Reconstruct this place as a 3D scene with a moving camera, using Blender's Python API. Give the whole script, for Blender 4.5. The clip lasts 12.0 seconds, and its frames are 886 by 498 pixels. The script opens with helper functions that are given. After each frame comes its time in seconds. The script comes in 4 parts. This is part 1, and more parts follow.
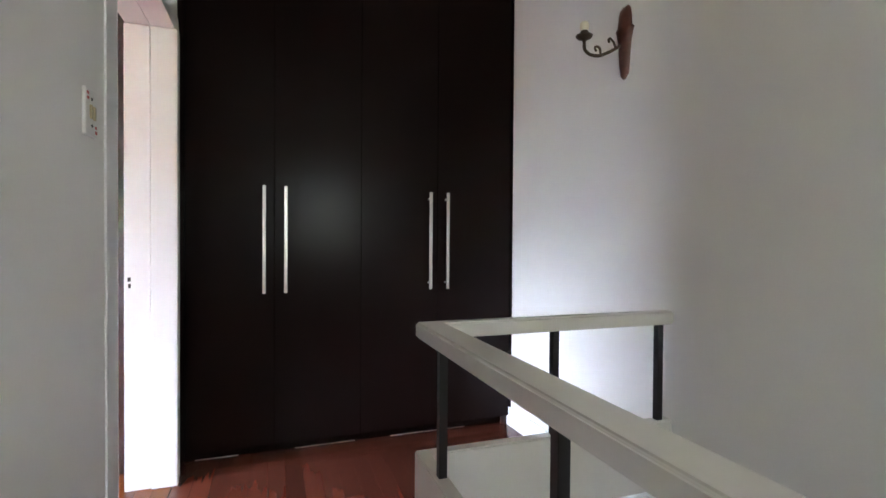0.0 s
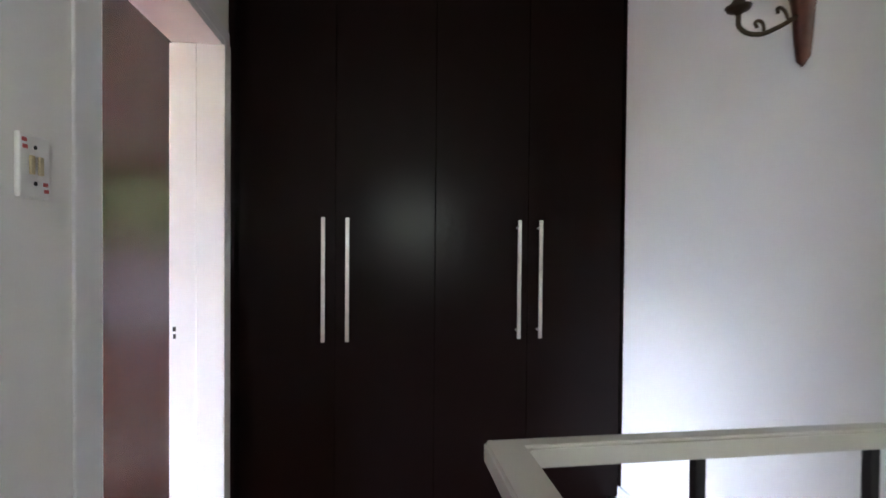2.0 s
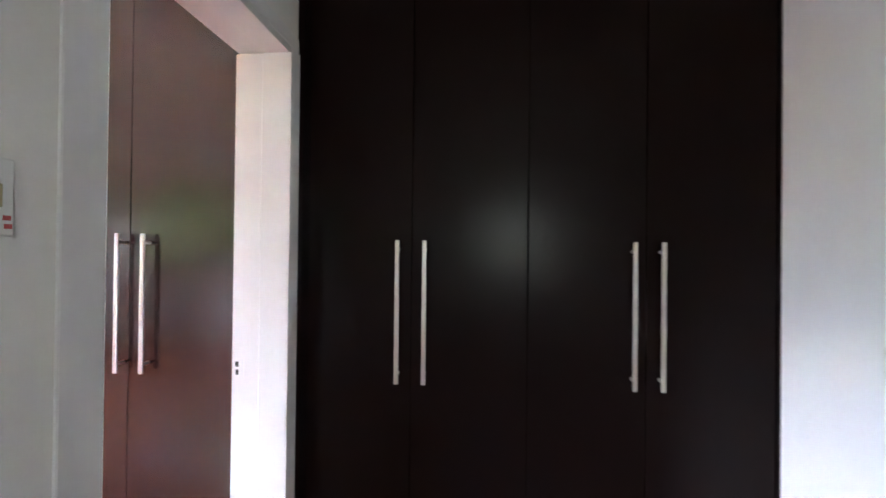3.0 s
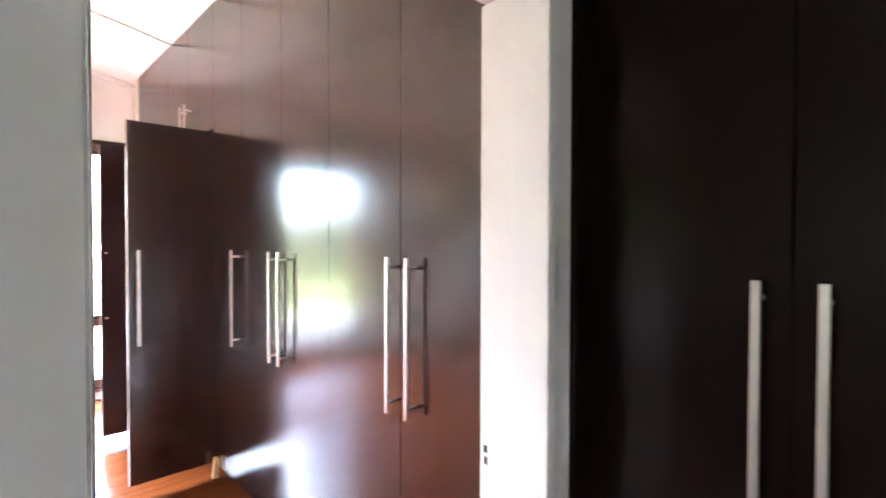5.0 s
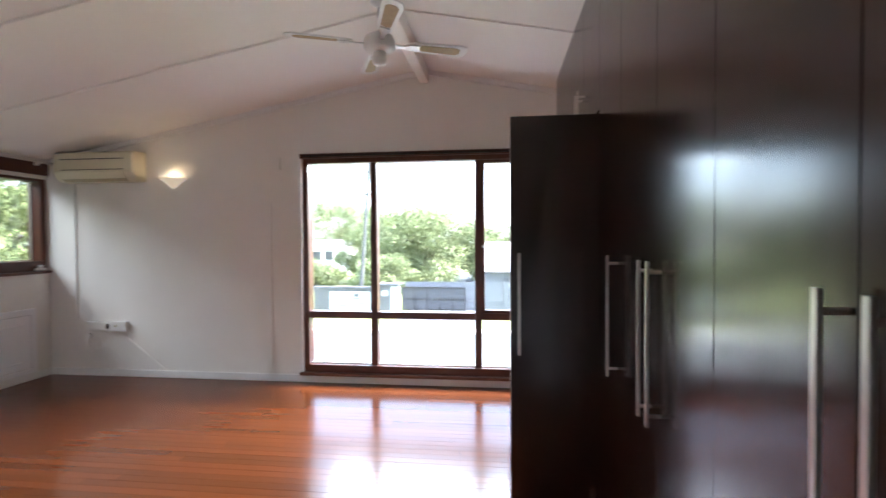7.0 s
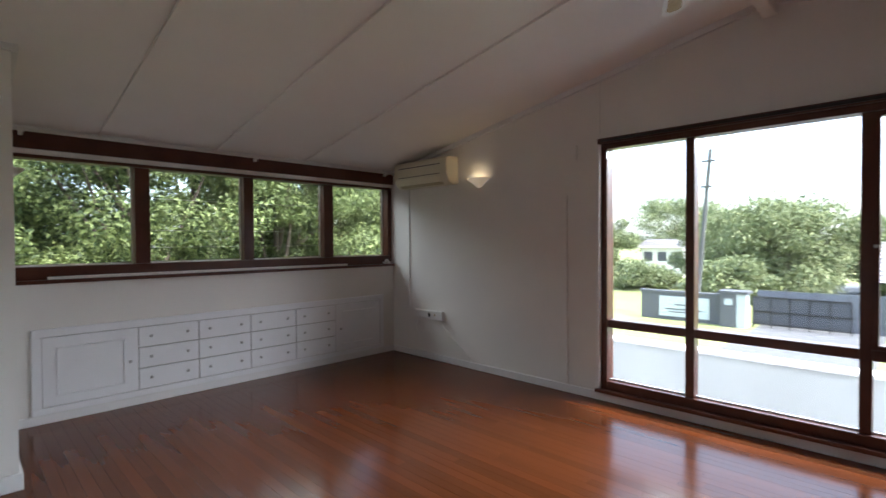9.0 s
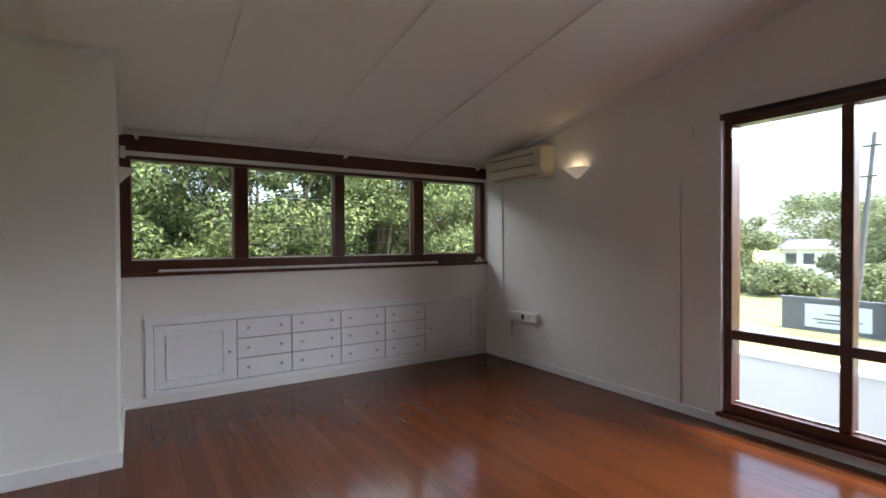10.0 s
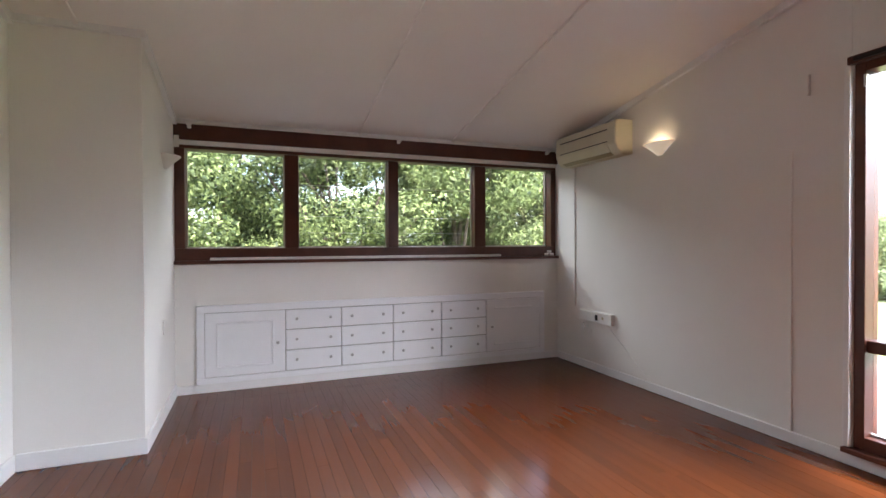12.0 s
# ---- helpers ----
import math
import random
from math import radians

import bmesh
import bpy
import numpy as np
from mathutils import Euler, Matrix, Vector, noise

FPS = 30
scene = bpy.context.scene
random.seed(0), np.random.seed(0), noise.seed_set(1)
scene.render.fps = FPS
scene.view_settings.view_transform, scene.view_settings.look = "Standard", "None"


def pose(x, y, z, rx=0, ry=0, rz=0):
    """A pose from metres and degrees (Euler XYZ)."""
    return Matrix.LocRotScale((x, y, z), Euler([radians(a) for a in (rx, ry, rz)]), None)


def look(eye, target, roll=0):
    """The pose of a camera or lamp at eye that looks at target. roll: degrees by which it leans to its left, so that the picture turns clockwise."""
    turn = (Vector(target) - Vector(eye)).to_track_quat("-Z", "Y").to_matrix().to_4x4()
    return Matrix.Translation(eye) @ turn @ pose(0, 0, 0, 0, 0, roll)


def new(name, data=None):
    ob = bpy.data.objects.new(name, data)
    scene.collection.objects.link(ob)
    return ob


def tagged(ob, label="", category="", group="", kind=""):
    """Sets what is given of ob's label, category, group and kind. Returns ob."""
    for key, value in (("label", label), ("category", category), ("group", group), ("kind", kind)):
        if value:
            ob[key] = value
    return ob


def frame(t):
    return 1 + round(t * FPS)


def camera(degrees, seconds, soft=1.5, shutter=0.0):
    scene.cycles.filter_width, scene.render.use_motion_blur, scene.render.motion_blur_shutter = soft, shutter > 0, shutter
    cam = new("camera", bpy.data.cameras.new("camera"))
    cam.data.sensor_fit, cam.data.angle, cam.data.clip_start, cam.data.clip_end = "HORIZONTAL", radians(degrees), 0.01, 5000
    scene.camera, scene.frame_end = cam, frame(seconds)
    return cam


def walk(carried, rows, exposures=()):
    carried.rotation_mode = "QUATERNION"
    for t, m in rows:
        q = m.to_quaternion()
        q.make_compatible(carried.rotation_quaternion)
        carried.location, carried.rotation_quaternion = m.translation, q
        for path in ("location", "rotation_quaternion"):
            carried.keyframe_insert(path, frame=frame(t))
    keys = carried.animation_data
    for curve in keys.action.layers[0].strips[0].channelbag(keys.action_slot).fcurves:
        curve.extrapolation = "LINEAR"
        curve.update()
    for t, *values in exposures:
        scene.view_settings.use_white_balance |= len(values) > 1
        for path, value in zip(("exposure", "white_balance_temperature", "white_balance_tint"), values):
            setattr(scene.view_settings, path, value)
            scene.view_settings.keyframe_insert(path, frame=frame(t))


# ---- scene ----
cam = camera(84.9, 12.0, shutter=0.4)
PATH = [
    (0, (-1.58, 0.13, 1.103), (0.308, -0.53, 1.075), 0.4),
    (0.5, (-1.485, 0.073, 1.116), (0.418, -0.542, 1.092), 0.5),
    (1, (-1.367, 0.019, 1.16), (0.564, -0.499, 1.135), 0.4),
    (1.5, (-1.261, -0.021, 1.229), (0.697, -0.425, 1.201), 0.6),
    (2, (-1.143, -0.061, 1.282), (0.839, -0.326, 1.25), 0.5),
    (2.5, (-0.989, -0.084, 1.321), (1.008, -0.193, 1.301), 0.4),
    (2.7, (-0.918, -0.105, 1.326), (1.082, -0.12, 1.322), 0.5),
    (4.3, (-0.327, -0.187, 1.418), (1.405, 0.813, 1.415), 0.5),
    (4.5, (-0.248, -0.147, 1.433), (1.405, 0.978, 1.413), 0.4),
    (5, (-0.053, -0.076, 1.455), (1.327, 1.371, 1.419), 0.1),
    (5.5, (0.124, 0.025, 1.461), (1.146, 1.744, 1.419), 0.1),
    (6, (0.271, 0.156, 1.464), (0.888, 2.057, 1.419), -0.1),
    (6.5, (0.389, 0.309, 1.461), (0.574, 2.3, 1.419), -0.1),
    (7, (0.482, 0.473, 1.472), (0.246, 2.459, 1.432), -0.3),
    (7.5, (0.532, 0.629, 1.465), (-0.077, 2.534, 1.426), -0.3),
    (7.7, (0.531, 0.693, 1.463), (-0.203, 2.554, 1.425), -0.3),
    (9.5, (0.469, 1.346, 1.435), (-1.101, 2.584, 1.402), -0.3),
    (10, (0.393, 1.512, 1.407), (-1.291, 2.591, 1.377), -0.3),
    (10.5, (0.315, 1.678, 1.362), (-1.447, 2.623, 1.338), -0.3),
    (11, (0.264, 1.83, 1.329), (-1.544, 2.686, 1.308), -0.2),
    (11.5, (0.228, 1.954, 1.31), (-1.609, 2.745, 1.288), -0.2),
    (12, (0.198, 2.063, 1.29), (-1.666, 2.788, 1.269), -0.2),
]
walk(cam, [(t, look(eye, target, roll)) for t, eye, target, roll in PATH],
     exposures=[(0, 6.05, 5750, 16), (2.5, 6.0, 5600, 16), (4.5, 6.4, 5750, 14), (5.5, 6.15, 5800, 12), (6.5, 4.5, 5850, 9), (7.0, 3.85, 5850, 10),
                (7.5, 3.35, 5850, 8), (9.5, 2.7, 6000, 10), (10.5, 2.9, 6050, 12), (12, 3.5, 6100, 14)])

# ---- world, sun, exposure ----
world = bpy.data.worlds.new("sky")
scene.world = world
world.use_nodes = True
wn = world.node_tree
sky = wn.nodes.new("ShaderNodeTexSky")
sky.sky_type, sky.sun_disc = "NISHITA", False
sky.sun_elevation, sky.sun_rotation = radians(58), radians(86)
sky.air_density, sky.dust_density, sky.ozone_density = 1.0, 3.0, 1.0
wn.nodes["Background"].inputs["Strength"].default_value = 0.15
haze = wn.nodes.new("ShaderNodeMix")      # thin bright cloud over the whole sky
haze.data_type, haze.blend_type = "RGBA", "ADD"
haze.inputs["Factor"].default_value = 1.0
haze.inputs["B"].default_value = (1.3, 1.35, 1.45, 1)
wn.links.new(sky.outputs[0], haze.inputs["A"])
wn.links.new(haze.outputs["Result"], wn.nodes["Background"].inputs["Color"])
sun_data = bpy.data.lights.new("sun", "SUN")
sun_data.energy, sun_data.angle, sun_data.color = 2.2, radians(0.6), (1.0, 0.95, 0.88)
sun = new("sun", sun_data)
sun.matrix_world = look((22, 1.5, 36.0), (0, 0, 0))


def window_light(name, eye, target, width, height, watts, color):
    """The sky's light at a window, as an area lamp outside it."""
    data = bpy.data.lights.new(name, "AREA")
    data.shape, data.size, data.size_y, data.energy, data.color = "RECTANGLE", width, height, watts, color
    ob = new(name, data)
    ob.matrix_world = look(eye, target)
    return ob


window_light("sky_light_north", (1.5, 8.0, 3.5), (1.0, 3.4, 1.4), 8.0, 1.6, 215, (0.96, 0.98, 1.0))
window_light("sky_light_west", (-6.5, 3.35, 3.35), (-3.0, 3.3, 1.0), 5.0, 1.3, 18, (0.96, 1.0, 0.98))
window_light("sky_light_stair", (-4.13, -0.6, 1.55), (0.5, -0.6, 1.50), 0.84, 0.84, 0.50, (1.0, 0.965, 0.80))


# ---- materials ----
def material(name, color, rough=0.6, vary=0.1, scale=3.0, bump=0.05, metal=0.0, fine=60.0, per_object=0.0, coat=0.0, stretch=(1, 1, 1), spec=0.5):
    m = bpy.data.materials.new(name)
    m.use_nodes = True
    t = m.node_tree
    b = t.nodes["Principled BSDF"]
    b.inputs["Roughness"].default_value = rough
    b.inputs["Metallic"].default_value = metal
    b.inputs["Specular IOR Level"].default_value = spec
    b.inputs["Coat Weight"].default_value = coat
    b.inputs["Coat Roughness"].default_value = 0.12
    geo = t.nodes.new("ShaderNodeNewGeometry")
    mapping = t.nodes.new("ShaderNodeMapping")
    mapping.inputs["Scale"].default_value = stretch
    t.links.new(geo.outputs["Position"], mapping.inputs["Vector"])
    if per_object:
        whose = t.nodes.new("ShaderNodeObjectInfo")
        shift = t.nodes.new("ShaderNodeMath")
        shift.operation = "MULTIPLY"
        shift.inputs[1].default_value = 90.0
        t.links.new(whose.outputs["Random"], shift.inputs[0])
        t.links.new(shift.outputs[0], mapping.inputs["Location"])
    big = t.nodes.new("ShaderNodeTexNoise")
    big.inputs["Scale"].default_value, big.inputs["Detail"].default_value = scale, 4
    small = t.nodes.new("ShaderNodeTexNoise")
    small.inputs["Scale"].default_value, small.inputs["Detail"].default_value = fine, 3
    for n in (big, small):
        t.links.new(mapping.outputs[0], n.inputs["Vector"])
    add = t.nodes.new("ShaderNodeMath")
    add.operation = "MULTIPLY_ADD"
    add.inputs[1].default_value = 0.35
    t.links.new(small.outputs["Fac"], add.inputs[0])
    t.links.new(big.outputs["Fac"], add.inputs[2])
    last = add
    if per_object:
        info = t.nodes.new("ShaderNodeObjectInfo")
        more = t.nodes.new("ShaderNodeMath")
        more.operation = "MULTIPLY_ADD"
        more.inputs[1].default_value = per_object
        t.links.new(info.outputs["Random"], more.inputs[0])
        t.links.new(add.outputs[0], more.inputs[2])
        last = more
    span = t.nodes.new("ShaderNodeMapRange")
    span.inputs["From Min"].default_value, span.inputs["From Max"].default_value = 0.35, 1.0 + per_object
    t.links.new(last.outputs[0], span.inputs["Value"])
    ramp = t.nodes.new("ShaderNodeMix")
    ramp.data_type = "RGBA"
    ramp.inputs["A"].default_value = (*[c * (1 - vary) for c in color], 1)
    ramp.inputs["B"].default_value = (*[min(1, c * (1 + vary)) for c in color], 1)
    t.links.new(span.outputs[0], ramp.inputs["Factor"])
    t.links.new(ramp.outputs["Result"], b.inputs["Base Color"])
    rr = t.nodes.new("ShaderNodeMapRange")
    rr.inputs["To Min"].default_value, rr.inputs["To Max"].default_value = rough * 0.96, min(1, rough * 1.05)
    t.links.new(big.outputs["Fac"], rr.inputs["Value"])
    t.links.new(rr.outputs[0], b.inputs["Roughness"])
    if bump:
        bp = t.nodes.new("ShaderNodeBump")
        bp.inputs["Strength"].default_value, bp.inputs["Distance"].default_value = bump, 0.01
        t.links.new(add.outputs[0], bp.inputs["Height"])
        t.links.new(bp.outputs[0], b.inputs["Normal"])
    return m


def leaf_material(name, dark, light):
    m = bpy.data.materials.new(name)
    m.use_nodes = True
    t = m.node_tree
    b, out = t.nodes["Principled BSDF"], t.nodes["Material Output"]
    geo = t.nodes.new("ShaderNodeNewGeometry")
    mix = t.nodes.new("ShaderNodeMix")
    mix.data_type = "RGBA"
    mix.inputs["A"].default_value, mix.inputs["B"].default_value = (*dark, 1), (*light, 1)
    t.links.new(geo.outputs["Random Per Island"], mix.inputs["Factor"])
    t.links.new(mix.outputs["Result"], b.inputs["Base Color"])
    b.inputs["Roughness"].default_value = 0.6
    b.inputs["Specular IOR Level"].default_value = 0.3
    tr = t.nodes.new("ShaderNodeBsdfTranslucent")
    t.links.new(mix.outputs["Result"], tr.inputs["Color"])
    ms = t.nodes.new("ShaderNodeMixShader")
    ms.inputs[0].default_value = 0.35
    t.links.new(b.outputs[0], ms.inputs[1])
    t.links.new(tr.outputs[0], ms.inputs[2])
    t.links.new(ms.outputs[0], out.inputs["Surface"])
    return m


def glass_material(name, tint=(1, 1, 1), gloss=0.06):
    m = bpy.data.materials.new(name)
    m.use_nodes = True
    t = m.node_tree
    out = t.nodes["Material Output"]
    t.nodes.remove(t.nodes["Principled BSDF"])
    clear = t.nodes.new("ShaderNodeBsdfTransparent")
    clear.inputs["Color"].default_value = (*tint, 1)
    shine = t.nodes.new("ShaderNodeBsdfGlossy")
    shine.inputs["Roughness"].default_value = 0.02
    fres = t.nodes.new("ShaderNodeFresnel")
    fres.inputs["IOR"].default_value = 1.45
    ms = t.nodes.new("ShaderNodeMixShader")
    t.links.new(fres.outputs[0], ms.inputs[0])
    t.links.new(clear.outputs[0], ms.inputs[1])
    t.links.new(shine.outputs[0], ms.inputs[2])
    t.links.new(ms.outputs[0], out.inputs["Surface"])
    return m


def glow_material(name, color, strength):
    m = bpy.data.materials.new(name)
    m.use_nodes = True
    b = m.node_tree.nodes["Principled BSDF"]
    b.inputs["Base Color"].default_value = (*color, 1)
    b.inputs["Emission Color"].default_value = (*color, 1)
    b.inputs["Emission Strength"].default_value = strength
    return m


WALL = material("wall_paint", (0.80, 0.775, 0.735), 0.75, 0.04, 1.5, 0.04, fine=180)
HALL_WALL = material("hall_paint", (0.82, 0.80, 0.765), 0.7, 0.04, 1.5, 0.04, fine=160)
CEIL = material("ceiling_paint", (0.88, 0.845, 0.80), 0.8, 0.04, 1.2, 0.03, fine=150)
TRIM = material("gloss_white_paint", (0.80, 0.79, 0.78), 0.35, 0.04, 4, 0.03)
CABINET_WHITE = material("white_cabinet_paint", (0.86, 0.86, 0.88), 0.42, 0.03, 4, 0.03)
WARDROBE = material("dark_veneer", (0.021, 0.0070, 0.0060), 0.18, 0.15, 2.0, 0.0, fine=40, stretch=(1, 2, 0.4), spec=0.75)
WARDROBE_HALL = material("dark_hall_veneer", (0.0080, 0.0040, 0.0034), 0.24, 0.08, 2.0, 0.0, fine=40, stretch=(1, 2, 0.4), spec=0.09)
EDGE = material("pale_door_edge", (0.55, 0.5, 0.48), 0.4, 0.08, 8, 0.02)
STEEL = material("brushed_steel", (0.62, 0.60, 0.58), 0.32, 0.06, 20, 0.03, metal=0.9)
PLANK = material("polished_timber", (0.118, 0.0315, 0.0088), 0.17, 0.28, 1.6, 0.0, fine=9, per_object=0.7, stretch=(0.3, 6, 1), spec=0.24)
# same boards in the hall, its weaker light painted in as darker colour
PLANK_HALL = material("dimmed_polished_timber", (0.075, 0.021, 0.012), 0.2, 0.6, 1.6, 0.0, fine=9, per_object=0.9, stretch=(0.3, 6, 1))
GAP = material("floor_gap", (0.045, 0.016, 0.008), 0.8, 0.2)
STAINED = material("stained_window_timber", (0.085, 0.026, 0.014), 0.33, 0.4, 3, 0.04, fine=30, stretch=(2, 2, 2))
CREAM = material("cream_plastic", (0.72, 0.66, 0.50), 0.4, 0.05, 5, 0.02)
WHITE_PLASTIC = material("white_plastic", (0.80, 0.79, 0.76), 0.35, 0.03, 5, 0.01)
DARK = material("dark_slot", (0.015, 0.014, 0.013), 0.5, 0.1)
BLACK = material("black_steel", (0.012, 0.011, 0.011), 0.4, 0.2, 10, 0.03)
RAIL = material("rail_paint", (0.66, 0.63, 0.58), 0.4, 0.05, 4, 0.04)
CARVED = material("carved_timber", (0.10, 0.032, 0.016), 0.35, 0.5, 14, 0.25)
BRONZE = material("aged_bronze", (0.07, 0.05, 0.03), 0.45, 0.4, 25, 0.15, metal=0.6)
CANE = material("cane_insert", (0.36, 0.25, 0.12), 0.6, 0.2, 40, 0.1)
# grey that paints the shade in the drawer gaps
SHADOW_GAP = material("drawer_gap_shade", (0.42, 0.41, 0.40), 0.8, 0.1)
KNOB = material("dull_knob", (0.50, 0.49, 0.48), 0.4, 0.1, 20, 0.02, metal=0.4)
STICKER = material("red_print", (0.45, 0.08, 0.07), 0.6, 0.1)
AMBER = material("aged_rocker", (0.45, 0.38, 0.22), 0.4, 0.1)
GLASS = glass_material("window_glass", (0.88, 0.89, 0.88))
LAMP_GLASS = glow_material("lit_sconce_glass", (1.0, 0.86, 0.62), 0.03)
SCONCE_WHITE = material("sconce_plaster", (0.80, 0.78, 0.74), 0.5, 0.03)
CONCRETE = material("pale_painted_concrete", (0.44, 0.45, 0.45), 0.8, 0.08, 1.5, 0.1)
GRASS = material("lawn", (0.21, 0.23, 0.08), 0.9, 0.35, 0.3, 0.5, fine=8)
GREY_RENDER = material("grey_render", (0.09, 0.092, 0.10), 0.8, 0.1, 1)
SIGN = material("sign_panel", (0.45, 0.49, 0.49), 0.5, 0.05)
GATE_MESH = material("dark_mesh", (0.05, 0.052, 0.06), 0.6, 0.2, 6)
FENCE = material("grey_fence", (0.14, 0.145, 0.16), 0.7, 0.12, 1.5)
ROOF = material("roof_sheet", (0.36, 0.33, 0.33), 0.5, 0.1, 2)
GREY_POLE = material("weathered_pole", (0.09, 0.09, 0.088), 0.9, 0.25, 4, 0.2)
BARK = material("bark", (0.10, 0.075, 0.055), 0.9, 0.4, 6, 0.5)
ASPHALT = material("driveway", (0.11, 0.11, 0.115), 0.85, 0.15, 1)
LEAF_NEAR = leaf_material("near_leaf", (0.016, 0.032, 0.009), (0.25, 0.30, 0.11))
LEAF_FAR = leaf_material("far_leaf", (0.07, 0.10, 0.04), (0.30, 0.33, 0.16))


# ---- mesh helpers ----
def box(bm, x0, x1, y0, y1, z0, z1, bevel=0.0):
    m = Matrix.Translation(((x0 + x1) / 2, (y0 + y1) / 2, (z0 + z1) / 2)) @ Matrix.Diagonal((abs(x1 - x0), abs(y1 - y0), abs(z1 - z0), 1))
    r = bmesh.ops.create_cube(bm, size=1, matrix=m)
    if bevel:
        edges = list({e for v in r["verts"] for e in v.link_edges})
        bmesh.ops.bevel(bm, geom=edges, offset=bevel, segments=2, affect="EDGES", profile=0.5)
    return bm


def one(*a, bevel=0.0):
    return box(bmesh.new(), *a, bevel=bevel)


def tube(bm, p, q, r0, r1=None, seg=12):
    p, q = Vector(p), Vector(q)
    d = q - p
    m = Matrix.Translation((p + q) / 2) @ d.to_track_quat("Z", "Y").to_matrix().to_4x4()
    bmesh.ops.create_cone(bm, cap_ends=True, segments=seg, radius1=r0, radius2=r0 if r1 is None else r1, depth=d.length, matrix=m)
    return bm


def lathe(bm, profile, centre, seg=24, start=0.0, turn=2 * math.pi, axis=None):
    cx, cy, cz = centre
    rings = []
    full = turn > 6.28
    n = seg if full else seg + 1
    for r, z in profile:
        rings.append([bm.verts.new((cx + r * math.cos(start + turn * i / seg), cy + r * math.sin(start + turn * i / seg), cz + z)) for i in range(n)])
    for a, b in zip(rings, rings[1:]):
        for i in range(n if full else n - 1):
            bm.faces.new((a[i], a[(i + 1) % n], b[(i + 1) % n], b[i]))
    return bm


def prism(bm, points, axis, a0, a1):
    """A flat outline pushed along an axis from a0 to a1."""
    def place(u, v, a):
        return {"x": (a, u, v), "y": (u, a, v), "z": (u, v, a)}[axis]
    lo = [bm.verts.new(place(u, v, a0)) for u, v in points]
    hi = [bm.verts.new(place(u, v, a1)) for u, v in points]
    bm.faces.new(lo)
    bm.faces.new(hi[::-1])
    n = len(points)
    for i in range(n):
        bm.faces.new((lo[i], hi[i], hi[(i + 1) % n], lo[(i + 1) % n]))
    bmesh.ops.recalc_face_normals(bm, faces=bm.faces)
    return bm


def link(name, bm, mat, smooth=False):
    me = bpy.data.meshes.new(name)
    bm.to_mesh(me)
    bm.free()
    me.materials.append(mat)
    if smooth:
        for p in me.polygons:
            p.use_smooth = True
    return new(name, me)


def part(name, bm, mat, parent, label="", smooth=False):
    ob = link(name, bm, mat, smooth)
    ob.parent = parent
    ob.matrix_parent_inverse = parent.matrix_basis.inverted()
    bpy.context.view_layer.update()
    if parent.parent is not None:
        ob.matrix_parent_inverse = parent.matrix_world.inverted()
    return tagged(ob, label)


def thing(name, place, label, category, group="", kind=""):
    ob = new(name)
    ob.empty_display_size = 0.1
    ob.location = place
    bpy.context.view_layer.update()
    return tagged(ob, label, category, group, kind)


def structure(name, bm, mat, label, category="", smooth=False):
    return tagged(link(name, bm, mat, smooth), label, category, kind="structure")


# ---- plan ----
XW, XE = -4.475, 0.995        # west wall, bedroom wardrobe face
YS, YN = 0.77, 5.28           # bedroom south and north walls
HS, HN = -1.28, 0.555         # hall south and north walls
XH = 1.04                     # hall wardrobe face
RIDGE, SLOPE = -0.27, 0.19
ZW = 2.36
ZR = ZW + SLOPE * (RIDGE - XW)
XB = 1.66                     # back of the wardrobes
XHW = -4.0                    # far west end of the hall
HC = 2.75                     # hall ceiling
DX0, DX1, DH = 0.034, 0.85, 2.04


def ceil_z(x):
    return ZR - SLOPE * abs(x - RIDGE)


# ---- structure: bedroom ----
bm = bmesh.new()
WN = (-1.545, 1.0, 0.085, 2.352)
box(bm, XW - 0.2, WN[0], YN, YN + 0.2, -0.3, 3.3)
box(bm, WN[1], XB + 0.2, YN, YN + 0.2, -0.3, 3.3)
box(bm, WN[0], WN[1], YN, YN + 0.2, -0.3, WN[2])
box(bm, WN[0], WN[1], YN, YN + 0.2, WN[3], 3.3)
wall_north = structure("wall_north", bm, WALL, "cream painted sheeted wall around a large timber window", "wall")
bm = bmesh.new()
WW = (1.424, YN - 0.004, 1.13, 2.33)
box(bm, XW - 0.2, XW, 0.56, WW[0], -0.3, 2.5)
box(bm, XW - 0.2, XW, WW[0], YN, -0.3, WW[2])
box(bm, XW - 0.2, XW, WW[0], YN, WW[3], 2.5)
wall_west = structure("wall_west", bm, WALL, "cream painted wall under a long timber window", "wall")
bm = bmesh.new()
box(bm, -0.4, DX0 - 0.03, HN, 0.742, -0.3, 3.3)
box(bm, XHW, -0.4, HN, YS, -0.3, 3.3)
box(bm, DX1 + 0.03, XB + 0.2, HN, 0.742, -0.3, 3.3)
box(bm, DX0 - 0.03, DX1 + 0.03, HN, 0.742, DH + 0.03, 3.3)
box(bm, XW - 0.2, XHW, HN, YS, -0.3, 3.3)
wall_south = structure("wall_south", bm, HALL_WALL, "cream painted wall with the doorway between hall and bedroom", "wall")
structure("wall_pier", one(XW + 0.002, -3.253, YS + 0.002, 1.424, -0.02, 2.75), WALL, "cream painted boxed-out wall pier in the bedroom corner", "wall")
structure("wall_east", one(XB, XB + 0.2, HS, YN, -0.3, 3.3), WALL, "plain wall behind the wardrobes", "wall")

